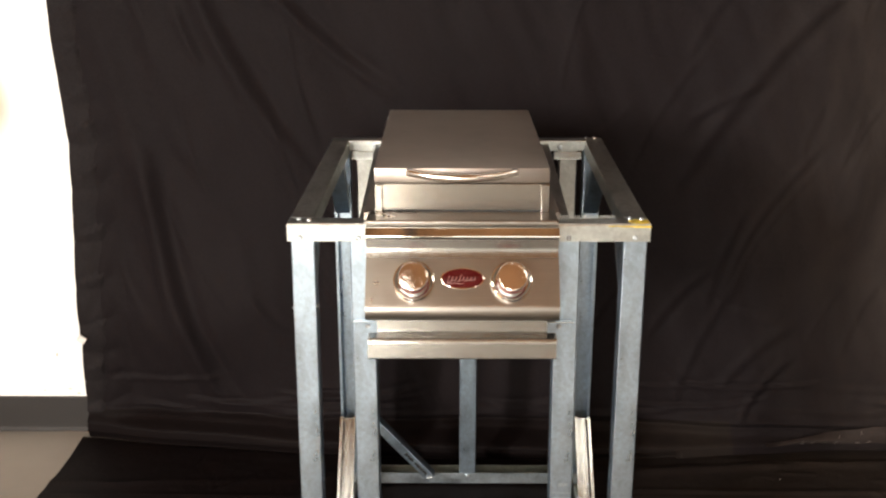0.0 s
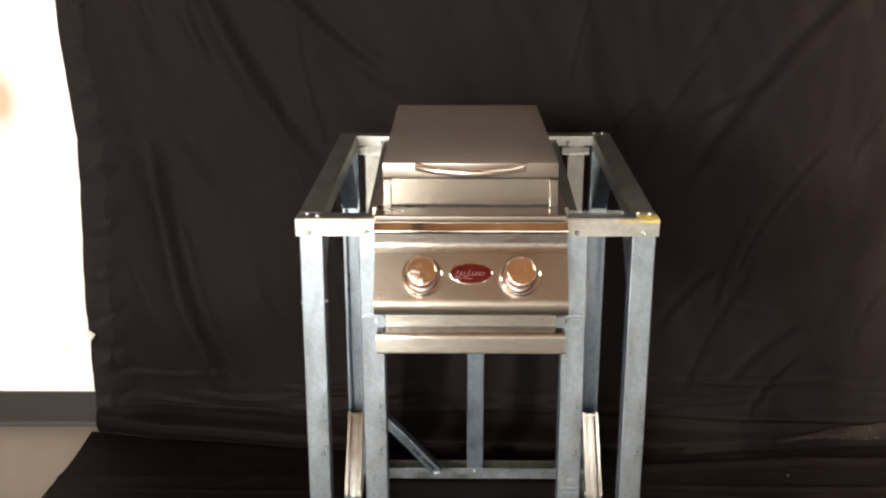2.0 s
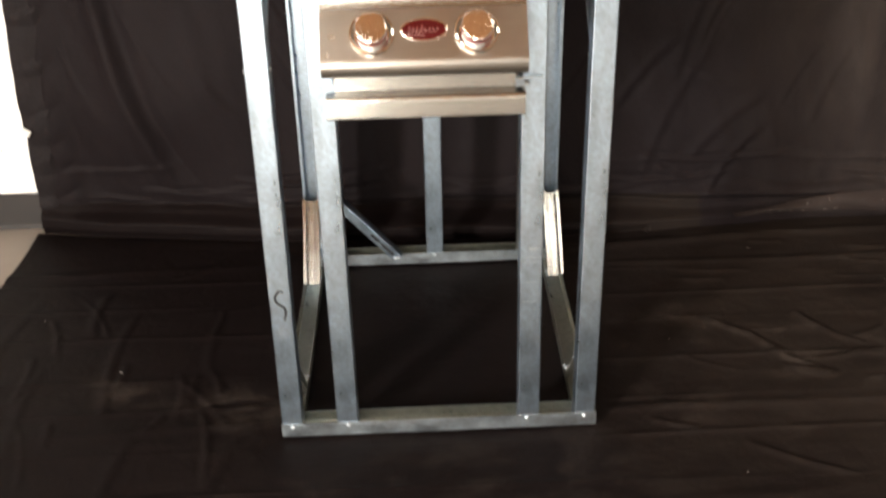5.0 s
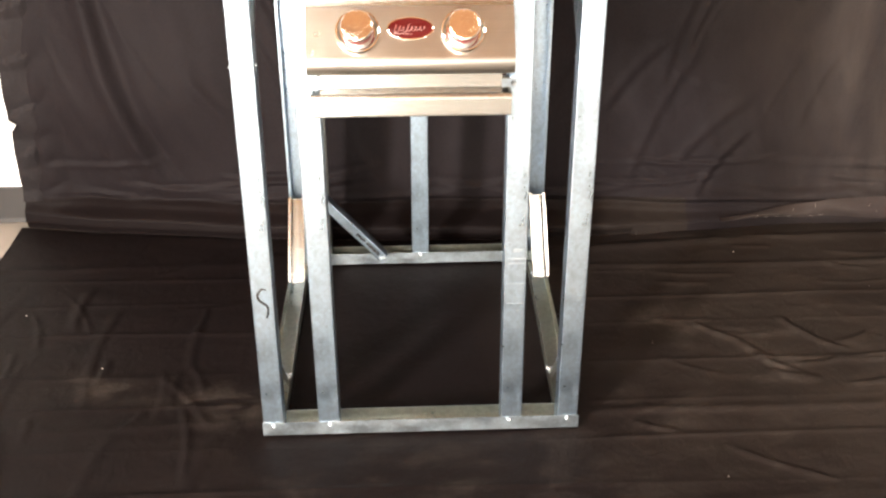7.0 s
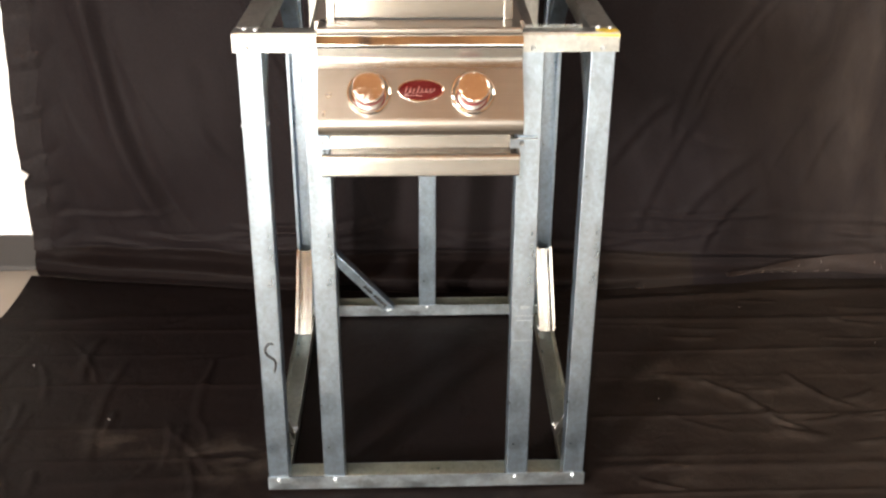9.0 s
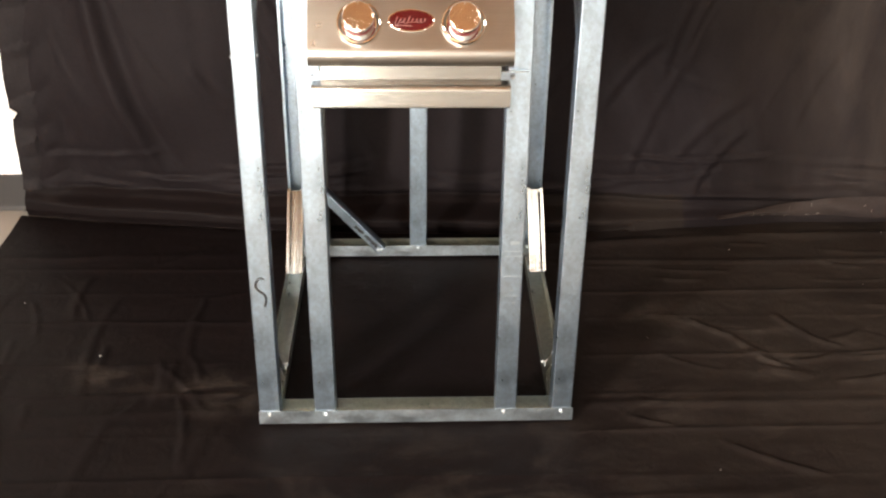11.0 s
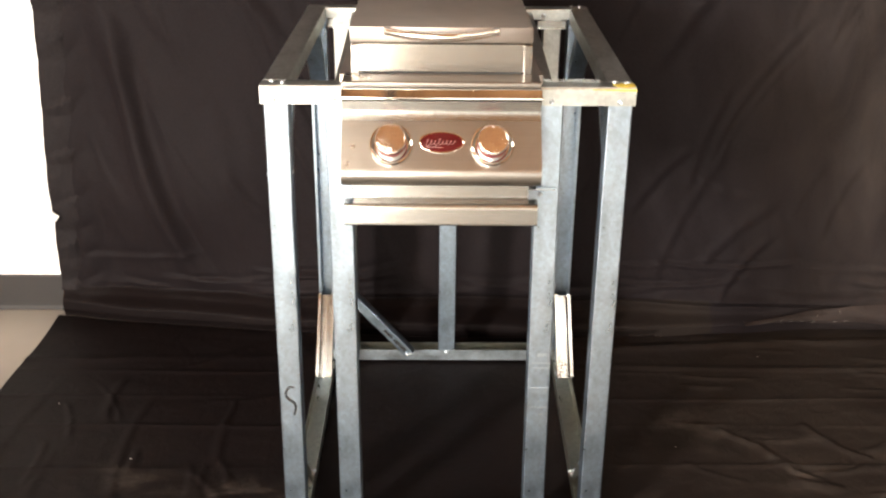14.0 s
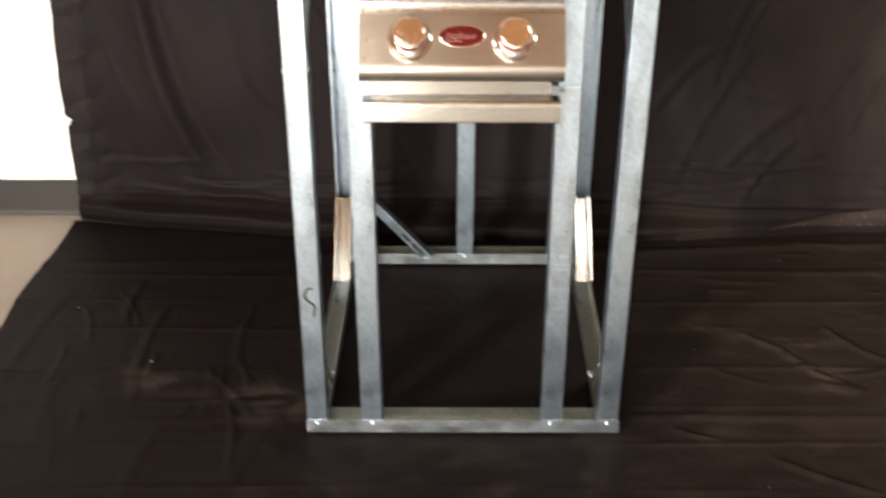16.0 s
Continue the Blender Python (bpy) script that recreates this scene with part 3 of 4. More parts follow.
bm = bmesh.new()
for k, row, lean in ((10, 4, 70), (13, 1, 15), (16, 1, 10), (19, 1, 20), (20, 5, 80), (25, 1, 5), (26, 6, 100), (28, 1, 12), (40, 5, 75), (42, 3, 95), (47, 6, 20), (52, 6, 160), (56, 5, 30), (60, 6, 10), (64, 4, 140)):
    p = (bx[row, k], by[row, k] - 0.0015, max(bz[row, k], 0.004))
    a = radians(lean)
    bit = Matrix.Translation(p) @ Matrix.Rotation(-a, 4, "Y")
    bmesh.ops.create_cube(bm, size=1.0, matrix=bit @ Matrix.Diagonal((0.007 + 0.004 * (k % 3), 0.0008, 0.0010, 1)))
tagged(part("loose_threads", bm, thread_mat, band, "pale loose stitching threads"), kind="stuff")

v, u = np.meshgrid(np.linspace(0, 1, 290), np.linspace(0, 1, 520), indexing="ij")
edge = -1.082 + 0.006 * np.sin(v * 17) + 0.012 * np.clip((v - 0.25) * 3, 0, 1) - 0.05 * np.clip(v - 0.6, 0, 1)
x = edge + u * (CX1 - edge)
start = np.interp(u[0], np.linspace(0, 1, foot.size), foot)[None, :]
y = start + v * (-0.50 - start)
z = -0.005 + 0.004 * np.maximum(0, waves(x, y, 1.2, 3.0, 9.2)) + 0.0035 * np.maximum(0, waves(x, y, 3.2, 7.0, 2.2, 3))
for yy, amp, w, tilt in ((0.745, 0.007, 0.018, 0.05), (0.69, 0.005, 0.014, -0.02), (0.05, 0.004, 0.012, 0.02), (-0.22, 0.005, 0.014, 0.02)):
    line = yy + tilt * x + 0.012 * np.sin(x * 3 + yy * 40)
    z += amp * np.exp(-((y - line) / w) ** 2) * (0.55 + 0.45 * np.sin(x * 2.1 + yy * 17)) * np.where(np.abs(x) < 0.33, 0.35, 1)
for yy, tilt in ((0.640, -0.004), (0.516, -0.006), (0.388, 0.004), (0.228, 0.01), (0.098, -0.008), (-0.032, 0.004), (-0.16, -0.006), (-0.29, 0.0)):    # creases pressed in when it lay folded
    s_ = y - (yy + tilt * x + 0.004 * np.sin(x * 4 + yy * 30))
    z += 0.0036 * np.exp(-np.abs(s_) / 0.005) * np.clip(0.75 + 0.5 * np.sin(x * 2.7 + yy * 23), 0.25, 1)
for a in ((0.640, 0.392, 0.735, 0.300, 0.010, 0.013), (0.715, 0.325, 0.790, 0.215, 0.012, 0.011), (0.850, 0.410, 0.905, 0.305, 0.010, 0.011), (0.885, 0.325, 0.970, 0.255, 0.010, 0.010), (0.745, 0.190, 0.865, 0.150, 0.016, 0.014),
          (0.94, 0.285, 1.04, 0.330, 0.012, 0.009), (1.05, 0.66, 1.16, 0.630, 0.010, 0.008), (0.53, 0.412, 0.69, 0.402, 0.010, 0.006), (0.44, 0.075, 0.56, 0.045, 0.016, 0.006), (0.66, 0.345, 0.82, 0.335, 0.010, 0.005),
          (-0.792, 0.62, -0.784, 0.39, 0.014, 0.012), (-0.700, 0.53, -0.682, 0.07, 0.014, 0.010), (-0.496, 0.44, -0.487, 0.22, 0.013, 0.011), (-0.515, 0.25, -0.503, 0.07, 0.012, 0.009), (-0.65, 0.66, -0.50, 0.785, 0.016, 0.008),
          (-0.57, 0.498, -0.40, 0.522, 0.012, 0.005), (-0.95, 0.60, -0.98, 0.1, 0.02, 0.008), (-0.36, 0.10, -0.44, -0.2, 0.02, 0.008), (-0.86, 0.30, -0.84, -0.05, 0.016, 0.008), (-0.60, 0.05, -0.63, -0.28, 0.016, 0.008)):
    z += (0.40 if a[0] > 0 else 0.30) * np.maximum(0, ridge(x, y, *a))
for i in range(44):                               # short crisp wrinkles, most of them on the trodden side
    if i < 20:
        cx, cy, turn = rng.uniform(0.42, 1.5), rng.uniform(-0.15, 0.62), rng.uniform(-0.7, 0.25)
    elif i < 34:
        cx, cy, turn = rng.uniform(-0.95, -0.36), rng.uniform(-0.3, 0.5), rng.uniform(0.9, 2.2)
    else:
        cx, cy, turn = rng.uniform(-0.95, 1.6), rng.uniform(0.55, 0.85), rng.uniform(-0.15, 0.15)
    run = rng.uniform(0.08, 0.26)
    z += np.maximum(0, ridge(x, y, cx - run / 2 * math.cos(turn), cy - run / 2 * math.sin(turn), cx + run / 2 * math.cos(turn), cy + run / 2 * math.sin(turn), rng.uniform(0.006, 0.012), rng.uniform(0.0020, 0.0050)))
under = np.clip(np.maximum(np.abs(x - 0.003) - 0.33, np.abs(y - 0.36) - 0.37) / 0.05, 0, 1)
z = np.where(v < 0.004, -0.005, -0.005 + (z + 0.005) * (0.02 + 0.98 * under)) + RISE * np.clip((y - 0.05) / 0.64, 0, 1) * (1 - under)
z = np.maximum(z, -0.0065)
spread = new("floor_fabric", sheet(x, y, z, shaded_cloth))
spread.parent = backdrop
clip_bm = boxed(-0.012, 0.012, -0.004, 0.002, -0.010, 0.010, bevel=0.002)
part("torn_corner", clip_bm, lint_mat, backdrop, "small white tag at the fabric's edge", pose(-1.048, 0.944, 0.302, 0, 35, 0))

bm = bmesh.new()
for i in range(11):
    px, py = random.uniform(-0.95, 1.5), random.uniform(-0.5, 0.85)
    r = random.uniform(0.0008, 0.0016)
    bmesh.ops.create_icosphere(bm, subdivisions=1, radius=r, matrix=Matrix.Translation((px, py, 0.004)) @ Euler((random.random(), random.random(), random.random())).to_matrix().to_4x4() @ Matrix.Diagonal((random.uniform(1, 3), 1, 0.5, 1)))
tagged(new("lint", finish("lint", bm, lint_mat)), "tiny white lint specks on the black floor fabric", "lint", kind="stuff")

# ---- galvanised stud frame ----
W0, W1, DEPTH, HIGH = -0.310, 0.310, 0.722, 0.900
BW0, BW1 = -0.308, 0.326                          # the rear stands a little wider
TRACK, LIP, STUD, FLANGE, SHEET = 0.0415, 0.031, 0.0405, 0.034, 0.0011
frame_thing = thing("metal_stud_frame", "open frame of galvanised steel studs and tracks standing on black fabric", "metal frame")


def channel(web, flange, length, lip=0.0, t=SHEET, ribs=(), r=0.0022):
    """A folded C channel along z: its web faces -y, its flanges go back to +y."""
    w = web / 2
    line = [(-w, flange)] + [(-w, r)] + [(-w + r * 0.3, r * 0.3)] + [(-w + r, 0)] + [(c + d, e) for c in ribs for d, e in ((-0.0026, 0), (-0.0012, 0.0008), (0.0012, 0.0008), (0.0026, 0))] + [(w - r, 0)] + [(w - r * 0.3, r * 0.3)] + [(w, r)] + [(w, flange)]
    if lip:
        line = [(-w + lip, flange)] + line + [(w - lip, flange)]
    line = thick_line(line, t)
    bm = bmesh.new()
    a = [bm.verts.new((x, y, 0)) for x, y in line]
    b = [bm.verts.new((x, y, length)) for x, y in line]
    n = len(line)
    for i in range(n):
        bm.faces.new((a[i], a[(i + 1) % n], b[(i + 1) % n], b[i]))
    half = n // 2
    for i in range(half - 1):
        bm.faces.new((a[i], a[n - 1 - i], a[n - 2 - i], a[i + 1]))
        bm.faces.new((b[i], b[i + 1], b[n - 2 - i], b[n - 1 - i]))
    bmesh.ops.recalc_face_normals(bm, faces=bm.faces)
    return bm


def between(p, q, facing):
    """The pose that draws a channel from p to q with its web facing the given way."""
    zaxis = (Vector(q) - Vector(p)).normalized()
    yaxis = -(Vector(facing) - Vector(facing).dot(zaxis) * zaxis).normalized()
    xaxis = yaxis.cross(zaxis)
    m = Matrix((xaxis, yaxis, zaxis)).transposed().to_4x4()
    m.translation = p
    return m


def member(name, p, q, facing, web=STUD, flange=FLANGE, lip=0.0, mat=None, label="", ribs=(), r=0.0022):
    length = (Vector(q) - Vector(p)).length
    return part(name, channel(web, flange, length, lip, ribs=ribs, r=r), mat or galvanised, frame_thing, label, between(p, q, facing))


screw_mesh = finish("screw", lathe([(0.0045, 0), (0.0045, 0.0008), (0.0038, 0.0022), (0.0022, 0.0032), (0.0012, 0.0030), (0.0, 0.0018)], 12), zinc, True)


def screw(owner, place, facing):
    """A pan-head screw on a part of the frame, its head pointing the given way."""
    ob = new("screw", screw_mesh)
    ob.parent = owner
    world_m = Matrix.Translation(place) @ Vector(facing).to_track_quat("Z", "Y").to_matrix().to_4x4()
    ob.matrix_basis = owner.matrix_basis.inverted() @ world_m
    return ob


# floor tracks: web on the ground, flanges up
half = TRACK / 2
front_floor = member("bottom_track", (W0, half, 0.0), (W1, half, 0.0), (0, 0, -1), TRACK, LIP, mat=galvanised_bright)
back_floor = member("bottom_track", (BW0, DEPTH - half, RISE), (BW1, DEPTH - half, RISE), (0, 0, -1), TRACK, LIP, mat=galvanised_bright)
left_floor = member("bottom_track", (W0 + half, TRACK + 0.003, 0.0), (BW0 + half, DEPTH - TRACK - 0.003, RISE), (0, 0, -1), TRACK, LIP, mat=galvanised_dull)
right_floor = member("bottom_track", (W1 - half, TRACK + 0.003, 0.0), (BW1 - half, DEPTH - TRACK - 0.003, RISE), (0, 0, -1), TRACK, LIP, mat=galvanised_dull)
for track in (front_floor, back_floor):           # the olive reflection inside the flanges is put in as a duller colour
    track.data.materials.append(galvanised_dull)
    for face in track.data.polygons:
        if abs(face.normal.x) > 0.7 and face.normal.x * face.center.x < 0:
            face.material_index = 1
for sx in (-0.288, -0.179, 0.172, 0.286):
    screw(front_floor, (sx, -0.0005, 0.024), (0, -1, 0))
for sx in (-0.0755, 0.015, -0.285, 0.30):
    screw(back_floor, (sx, DEPTH - TRACK - 0.0005, 0.024 + RISE), (0, -1, 0))

# top tracks: web up, flanges down; the front one is cut for the burner
BURNER_X = -0.0115
front_left = member("top_track", (W0, half, HIGH), (BURNER_X - 0.163, half, HIGH), (0, 0, 1), TRACK, LIP, mat=galvanised_pale, r=0.0042)
front_right = member("top_track", (BURNER_X + 0.163, half, HIGH), (W1, half, HIGH), (0, 0, 1), TRACK, LIP, mat=galvanised_pale, r=0.0042)
back_top = member("top_track", (BW0, DEPTH - half, HIGH + TOP_RISE), (BW1, DEPTH - half, HIGH + TOP_RISE), (0, 0, 1), TRACK, 0.023, mat=galvanised_pale)
member("top_track", (W0 + half, TRACK + 0.002, HIGH), (BW0 + half, DEPTH - TRACK - 0.002, HIGH + TOP_RISE), (0, 0, 1), TRACK, LIP, mat=galvanised_top)
member("top_track", (W1 - half, TRACK + 0.002, HIGH), (BW1 - half, DEPTH - TRACK - 0.002, HIGH + TOP_RISE), (0, 0, 1), TRACK, LIP, mat=galvanised_top)
for sx in (-0.288, -0.188):
    screw(front_left, (sx, -0.0005, 0.8755), (0, -1, 0))
for sx in (0.171, 0.284):
    screw(front_right, (sx, -0.0005, 0.8755), (0, -1, 0))
screw(front_left, (-0.293, 0.029, HIGH + 0.0004), (0, 0, 1))
screw(front_left, (-0.274, 0.019, HIGH + 0.0004), (0, 0, 1))
screw(front_right, (0.298, 0.030, HIGH + 0.0004), (0, 0, 1))
screw(front_right, (0.279, 0.035, HIGH + 0.0004), (0, 0, 1))
for sx in (0.290, 0.309):
    screw(back_top, (sx, DEPTH - 0.012, HIGH + TOP_RISE + 0.0004), (0, 0, 1))
for sx in (-0.206, 0.226):
    head = screw(back_top, (sx, DEPTH - TRACK - 0.0005, 0.8965), (0, -1, 0))
    head.scale = (1.35, 1.35, 1.35)

# posts and studs
LOW, UP = 0.0015, HIGH - 0.0025
FY = 0.0022
posts = {
    "front_left": member("corner_post", (-0.2885, FY, LOW), (-0.284, FY, UP), (0, -1, 0), STUD, FLANGE, 0.006),
    "front_right": member("corner_post", (0.2875, FY, LOW), (0.2855, FY, UP), (0, -1, 0), STUD, FLANGE, 0.006),
}
member("stud", (-0.180, FY, LOW), (-0.183, FY, UP), (0, -1, 0), STUD + 0.001, FLANGE, 0.006)
stud_right = member("stud", (0.1765, FY, LOW), (0.170, FY, UP), (0, -1, 0), STUD + 0.001, FLANGE, 0.006)
RY = DEPTH - 0.003
member("corner_post", (BW0 + 0.0215, RY, LOW + RISE), (BW0 + 0.0215, RY, UP + TOP_RISE - 0.002), (0, 1, 0), STUD, FLANGE, 0.006)
member("corner_post", (BW1 - 0.0215, RY, LOW + RISE), (BW1 - 0.0215, RY, UP + TOP_RISE - 0.002), (0, 1, 0), STUD, FLANGE, 0.006)
for sx in (-0.230, 0.247):
    member("stud", (sx, DEPTH - TRACK + 0.003, LOW + RISE), (sx, DEPTH - TRACK + 0.003, UP + TOP_RISE - 0.002), (0, -1, 0), STUD, FLANGE, 0.006, mat=galvanised_pale)
    clip_plate = part("corner_clip", boxed(sx - 0.034, sx + 0.030, DEPTH - TRACK - 0.0022, DEPTH - TRACK - 0.0006, 0.868, 0.8855, bevel=0.0005), galvanised_warm, frame_thing, "folded clip of yellowish galvanised steel")
    part("clip_lip", boxed(sx - 0.034, sx + 0.030, DEPTH - TRACK - 0.010, DEPTH - TRACK - 0.0023, 0.8682, 0.8694), galvanised_warm, clip_plate)
member("stud", (0.016, DEPTH - TRACK + 0.003, LOW + RISE), (0.016, DEPTH - TRACK + 0.003, UP + TOP_RISE - 0.002), (0, -1, 0), STUD + 0.002, FLANGE, 0.006)
screw(posts["front_left"], (-0.3052, 0.016, 0.742), (-1, 0, 0))
screw(posts["front_left"], (-0.2645, 0.016, 0.745), (1, 0, 0))

# braces at about 45 degrees in the sides and the back
for sign, bx_front, bx_back in ((-1, W0 + half, BW0 + half), (1, W1 - half, BW1 - half)):
    inner = Vector((-sign, 0, 0))
    rear_low = member("brace", (bx_back, 0.548, 0.034), (bx_back, 0.682, 0.195), (0, 1, -0.85), 0.039, 0.018, 0.007, mat=galvanised_warm, label="short diagonal brace, bright on its upper face", ribs=(-0.0075, 0.0075))
    screw(rear_low, (bx_back - sign * 0.0185, 0.560, 0.040), -sign * Vector((1, 0, 0)))
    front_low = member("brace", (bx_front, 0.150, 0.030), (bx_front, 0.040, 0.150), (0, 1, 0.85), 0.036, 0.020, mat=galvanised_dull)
    screw(front_low, (bx_front - sign * 0.0185, 0.136, 0.042), inner)
    screw(front_low, (bx_front - sign * 0.0185, 0.052, 0.128), inner)
    for off in (0.012, 0.021):
        screw(left_floor if sign < 0 else right_floor, (bx_front - sign * off, 0.150, 0.040), (0, -0.5, 1))
    front_up = member("brace", (bx_front, 0.038, 0.725), (bx_front, 0.170, 0.872), (0, 1, -0.85), 0.036, 0.020)
    screw(front_up, (bx_front - sign * 0.0185, 0.050, 0.742), inner)
    member("brace", (bx_back, 0.684, 0.735), (bx_back, 0.555, 0.876), (0, -1, -0.85), 0.036, 0.020)
back_brace = member("brace", (-0.2258, 0.649, 0.2044), (-0.0775, 0.649, 0.039), (0, -1, 0), 0.0235, 0.030, label="diagonal brace with faded printing")
screw(back_brace, (-0.0775, 0.6485, 0.0445), (0, -1, 0))
screw(back_brace, (-0.0855, 0.6485, 0.0425), (0, -1, 0))
# rails that carry the burner from front to back
member("burner_rail", (-0.174, TRACK + 0.002, HIGH - 0.0012), (-0.189, DEPTH - TRACK - 0.002, HIGH + 0.004), (0, 0, 1), 0.032, LIP, mat=galvanised_top)
member("burner_rail", (0.161, TRACK + 0.002, HIGH - 0.0012), (0.184, DEPTH - TRACK - 0.002, HIGH + 0.004), (0, 0, 1), 0.032, LIP, mat=galvanised_top)
bm = bmesh.new()
for i in range(16):
    if i != 6:
        a = 0.124 + i * 0.0050
        box(bm, -0.0052 + 0.0012 * (i % 2), 0.0040 - 0.0010 * (i % 3), -0.0013, -0.0004, a, a + 0.0043)
part("printed_bars", bm, ink, back_brace, "unreadable dark printed marks")

for sz, dx, w, tall in ((0.396, 0.000, 0.012, 0.0075), (0.398, 0.008, 0.006, 0.0050), (0.382, 0.001, 0.034, 0.0016), (0.372, 0.002, 0.033, 0.0014), (0.330, 0.001, 0.035, 0.0012), (0.300, 0.001, 0.007, 0.0016), (0.288, 0.001, 0.034, 0.0013), (0.272, 0.006, 0.006, 0.0025)):
    rub = part("rub_mark", boxed(0.175 + dx - w / 2, 0.175 + dx + w / 2, FY - 0.0003, FY + 0.0004, sz, sz + tall), rubbed_zinc, stud_right, "pale rubbed mark")
    rub.matrix_basis = stud_right.matrix_basis.inverted()

# marker squiggle on the left front post
hook = [(-0.279, 0.329), (-0.287, 0.331), (-0.2945, 0.322), (-0.2955, 0.312), (-0.290, 0.304), (-0.282, 0.298), (-0.2785, 0.289), (-0.2795, 0.279), (-0.2825, 0.269)]
inked = []
for i in range(8):                                # a smooth line through the hook's turning places
    p0, p1, p2, p3 = (Vector(hook[min(max(i + k, 0), 8)]) for k in (-1, 0, 1, 2))
    for k in range(5):
        f = k / 5
        q = 0.5 * (2 * p1 + (p2 - p0) * f + (2 * p0 - 5 * p1 + 4 * p2 - p3) * f * f + (3 * p1 - p0 - 3 * p2 + p3) * f ** 3)
        inked.append((q.x, FY - 0.0003, q.y))
bm = tube(inked, [0.0014 + 0.0010 * min(1, i / 6, (len(inked) - i) / 9) for i in range(len(inked))], 8)
marker = part("marker_squiggle", bm, ink, posts["front_left"], "black hand-drawn hooked mark")
marker.matrix_basis = posts["front_left"].matrix_basis.inverted()

# yellow corner and toothed cut edge
bm = bmesh.new()
rim = []
for i in range(28):
    a = 2 * math.pi * i / 28
    wob = 1 + 0.16 * math.sin(3 * a + 0.5) + 0.10 * math.sin(7 * a + 1.2)
    rim.append((min(0.2945 + 0.0195 * wob * math.cos(a), W1 - 0.0004), max(0.0145 + 0.0125 * wob * math.sin(a), 0.0030)))
low = [bm.verts.new((px, py, HIGH + 0.0001)) for px, py in rim]
up = [bm.verts.new((px, py, HIGH + 0.0007)) for px, py in rim]
for i in range(28):
    bm.faces.new((low[i], low[(i + 1) % 28], up[(i + 1) % 28], up[i]))
bm.faces.new(up)
bm.faces.new(low[::-1])
for x0, x1, z0 in ((0.238, 0.262, 0.0044), (0.260, 0.284, 0.0052), (0.282, W1 + 0.0006, 0.0060)):   # run down over the bend, thinning out
    box(bm, x0, x1, -0.0007, 0.0002, HIGH - z0, HIGH - 0.0030)
yellow = part("yellow_paint_mark", bm, yellow_paint, front_right, "yellow paint on the corner")
yellow.matrix_basis = front_right.matrix_basis.inverted()
bm = bmesh.new()
for i in range(29):
    a = 0.153 + i * 0.0036
    box(bm, a, a + 0.0014, TRACK - 0.0004, TRACK + 0.0004, HIGH - 0.001, HIGH + 0.0042)
toothed = part("toothed_edge", bm, galvanised_pale, front_right, "row of small cut teeth")
toothed.matrix_basis = front_right.matrix_basis.inverted()


# ---- stainless side burner ----
burner = thing("side_burner", "stainless steel double side burner with closed lid in a metal frame", "side burner", pose(BURNER_X, 0, 0))
PW = 0.1585                                       # half the width of the control panel
LW = 0.1485                                       # half the width of the lid
part("body", boxed(-0.147, 0.147, 0.012, 0.500, 0.705, 0.968, bevel=0.002), stainless_body, burner, "stainless burner box")
for sx in (-1, 1):
    part("side_rail", boxed(sx * 0.158 - 0.0105, sx * 0.158 + 0.0105, 0.02, 0.505, 0.9005, 0.915, bevel=0.0015), stainless_lid, burner, "flat side flange resting on the frame")
    part("corner_strip", boxed(sx * 0.141 - 0.007, sx * 0.141 + 0.007, 0.0045, 0.0125, 0.919, 0.967, bevel=0.0012), stainless_body, burner)
# a dark strip draws the shade in the gap between box and ledge
part("seam", boxed(-0.1465, 0.1465, 0.0102, 0.0119, 0.9188, 0.9222), dark_gap, burner, "dark strip for the shaded seam under the burner box")
part("rear_rail", boxed(-0.168, 0.168, 0.506, 0.535, 0.9005, 0.915, bevel=0.0015), stainless_lid, burner)

# lid: a folded pan, hollow below
lid = new("lid")
lid.parent = burner
tagged(lid, "closed flat stainless lid with a bowed handle")
bm = boxed(-LW, LW, 0.004, 0.506, 0.970, 0.996, bevel=0.003)
for vert in bm.verts:
    vert.co.z += max(0.0, vert.co.y) * 0.032
part("lid_pan", bm, stainless_lid, lid, smooth=True)
steps = 25
pts, radii = [], []
for i in range(steps):
    s = i / (steps - 1) * 2 - 1
    pts.append((s * 0.091, -0.004 - 0.026 * (1 - s * s), 0.990 + 0.0005 - 0.004 * (1 - s * s)))
    radii.append(0.0058 + 0.0012 * (1 - s * s))
handle = part("handle", tube(pts, radii, 14), handle_metal, lid, "bowed polished chrome handle", smooth=True)
for sx in (-1, 1):
    part("handle_mount", boxed(sx * 0.088 - 0.006, sx * 0.088 + 0.006, -0.010, 0.005, 0.984, 0.996, bevel=0.002), chrome, handle)
    part("hinge_pin", tube([(sx * (LW - 0.002), 0.480, 0.998), (sx * (LW + 0.004), 0.480, 0.998)], 0.003, 10), galvanised_top, lid)

# the ledge, its rounded nose and the sloping control face, folded from one sheet
profile = [(0.012, 0.9185), (-0.046, 0.9185)] + arc(-0.046, 0.9155, 0.003, 90, 180, 5) + [(-0.049, 0.9125), (-0.0455, 0.9118), (-0.0455, 0.9092), (-0.0525, 0.9085)]
profile += [(-0.0535, 0.900), (-0.0590, 0.8928), (-0.0652, 0.8922)]
for i in range(9):                                # a soft hollow between the trim and the slope
    f = i / 8
    profile.append(((1 - f) ** 2 * -0.0640 + 2 * f * (1 - f) * -0.0633 + f * f * -0.0700, (1 - f) ** 2 * 0.8790 + 2 * f * (1 - f) * 0.8710 + f * f * 0.8611))
profile += [(-0.1139, 0.796)] + arc(-0.0973, 0.7848, 0.020, 146, 262, 14) + [(-0.0935, 0.7648)]
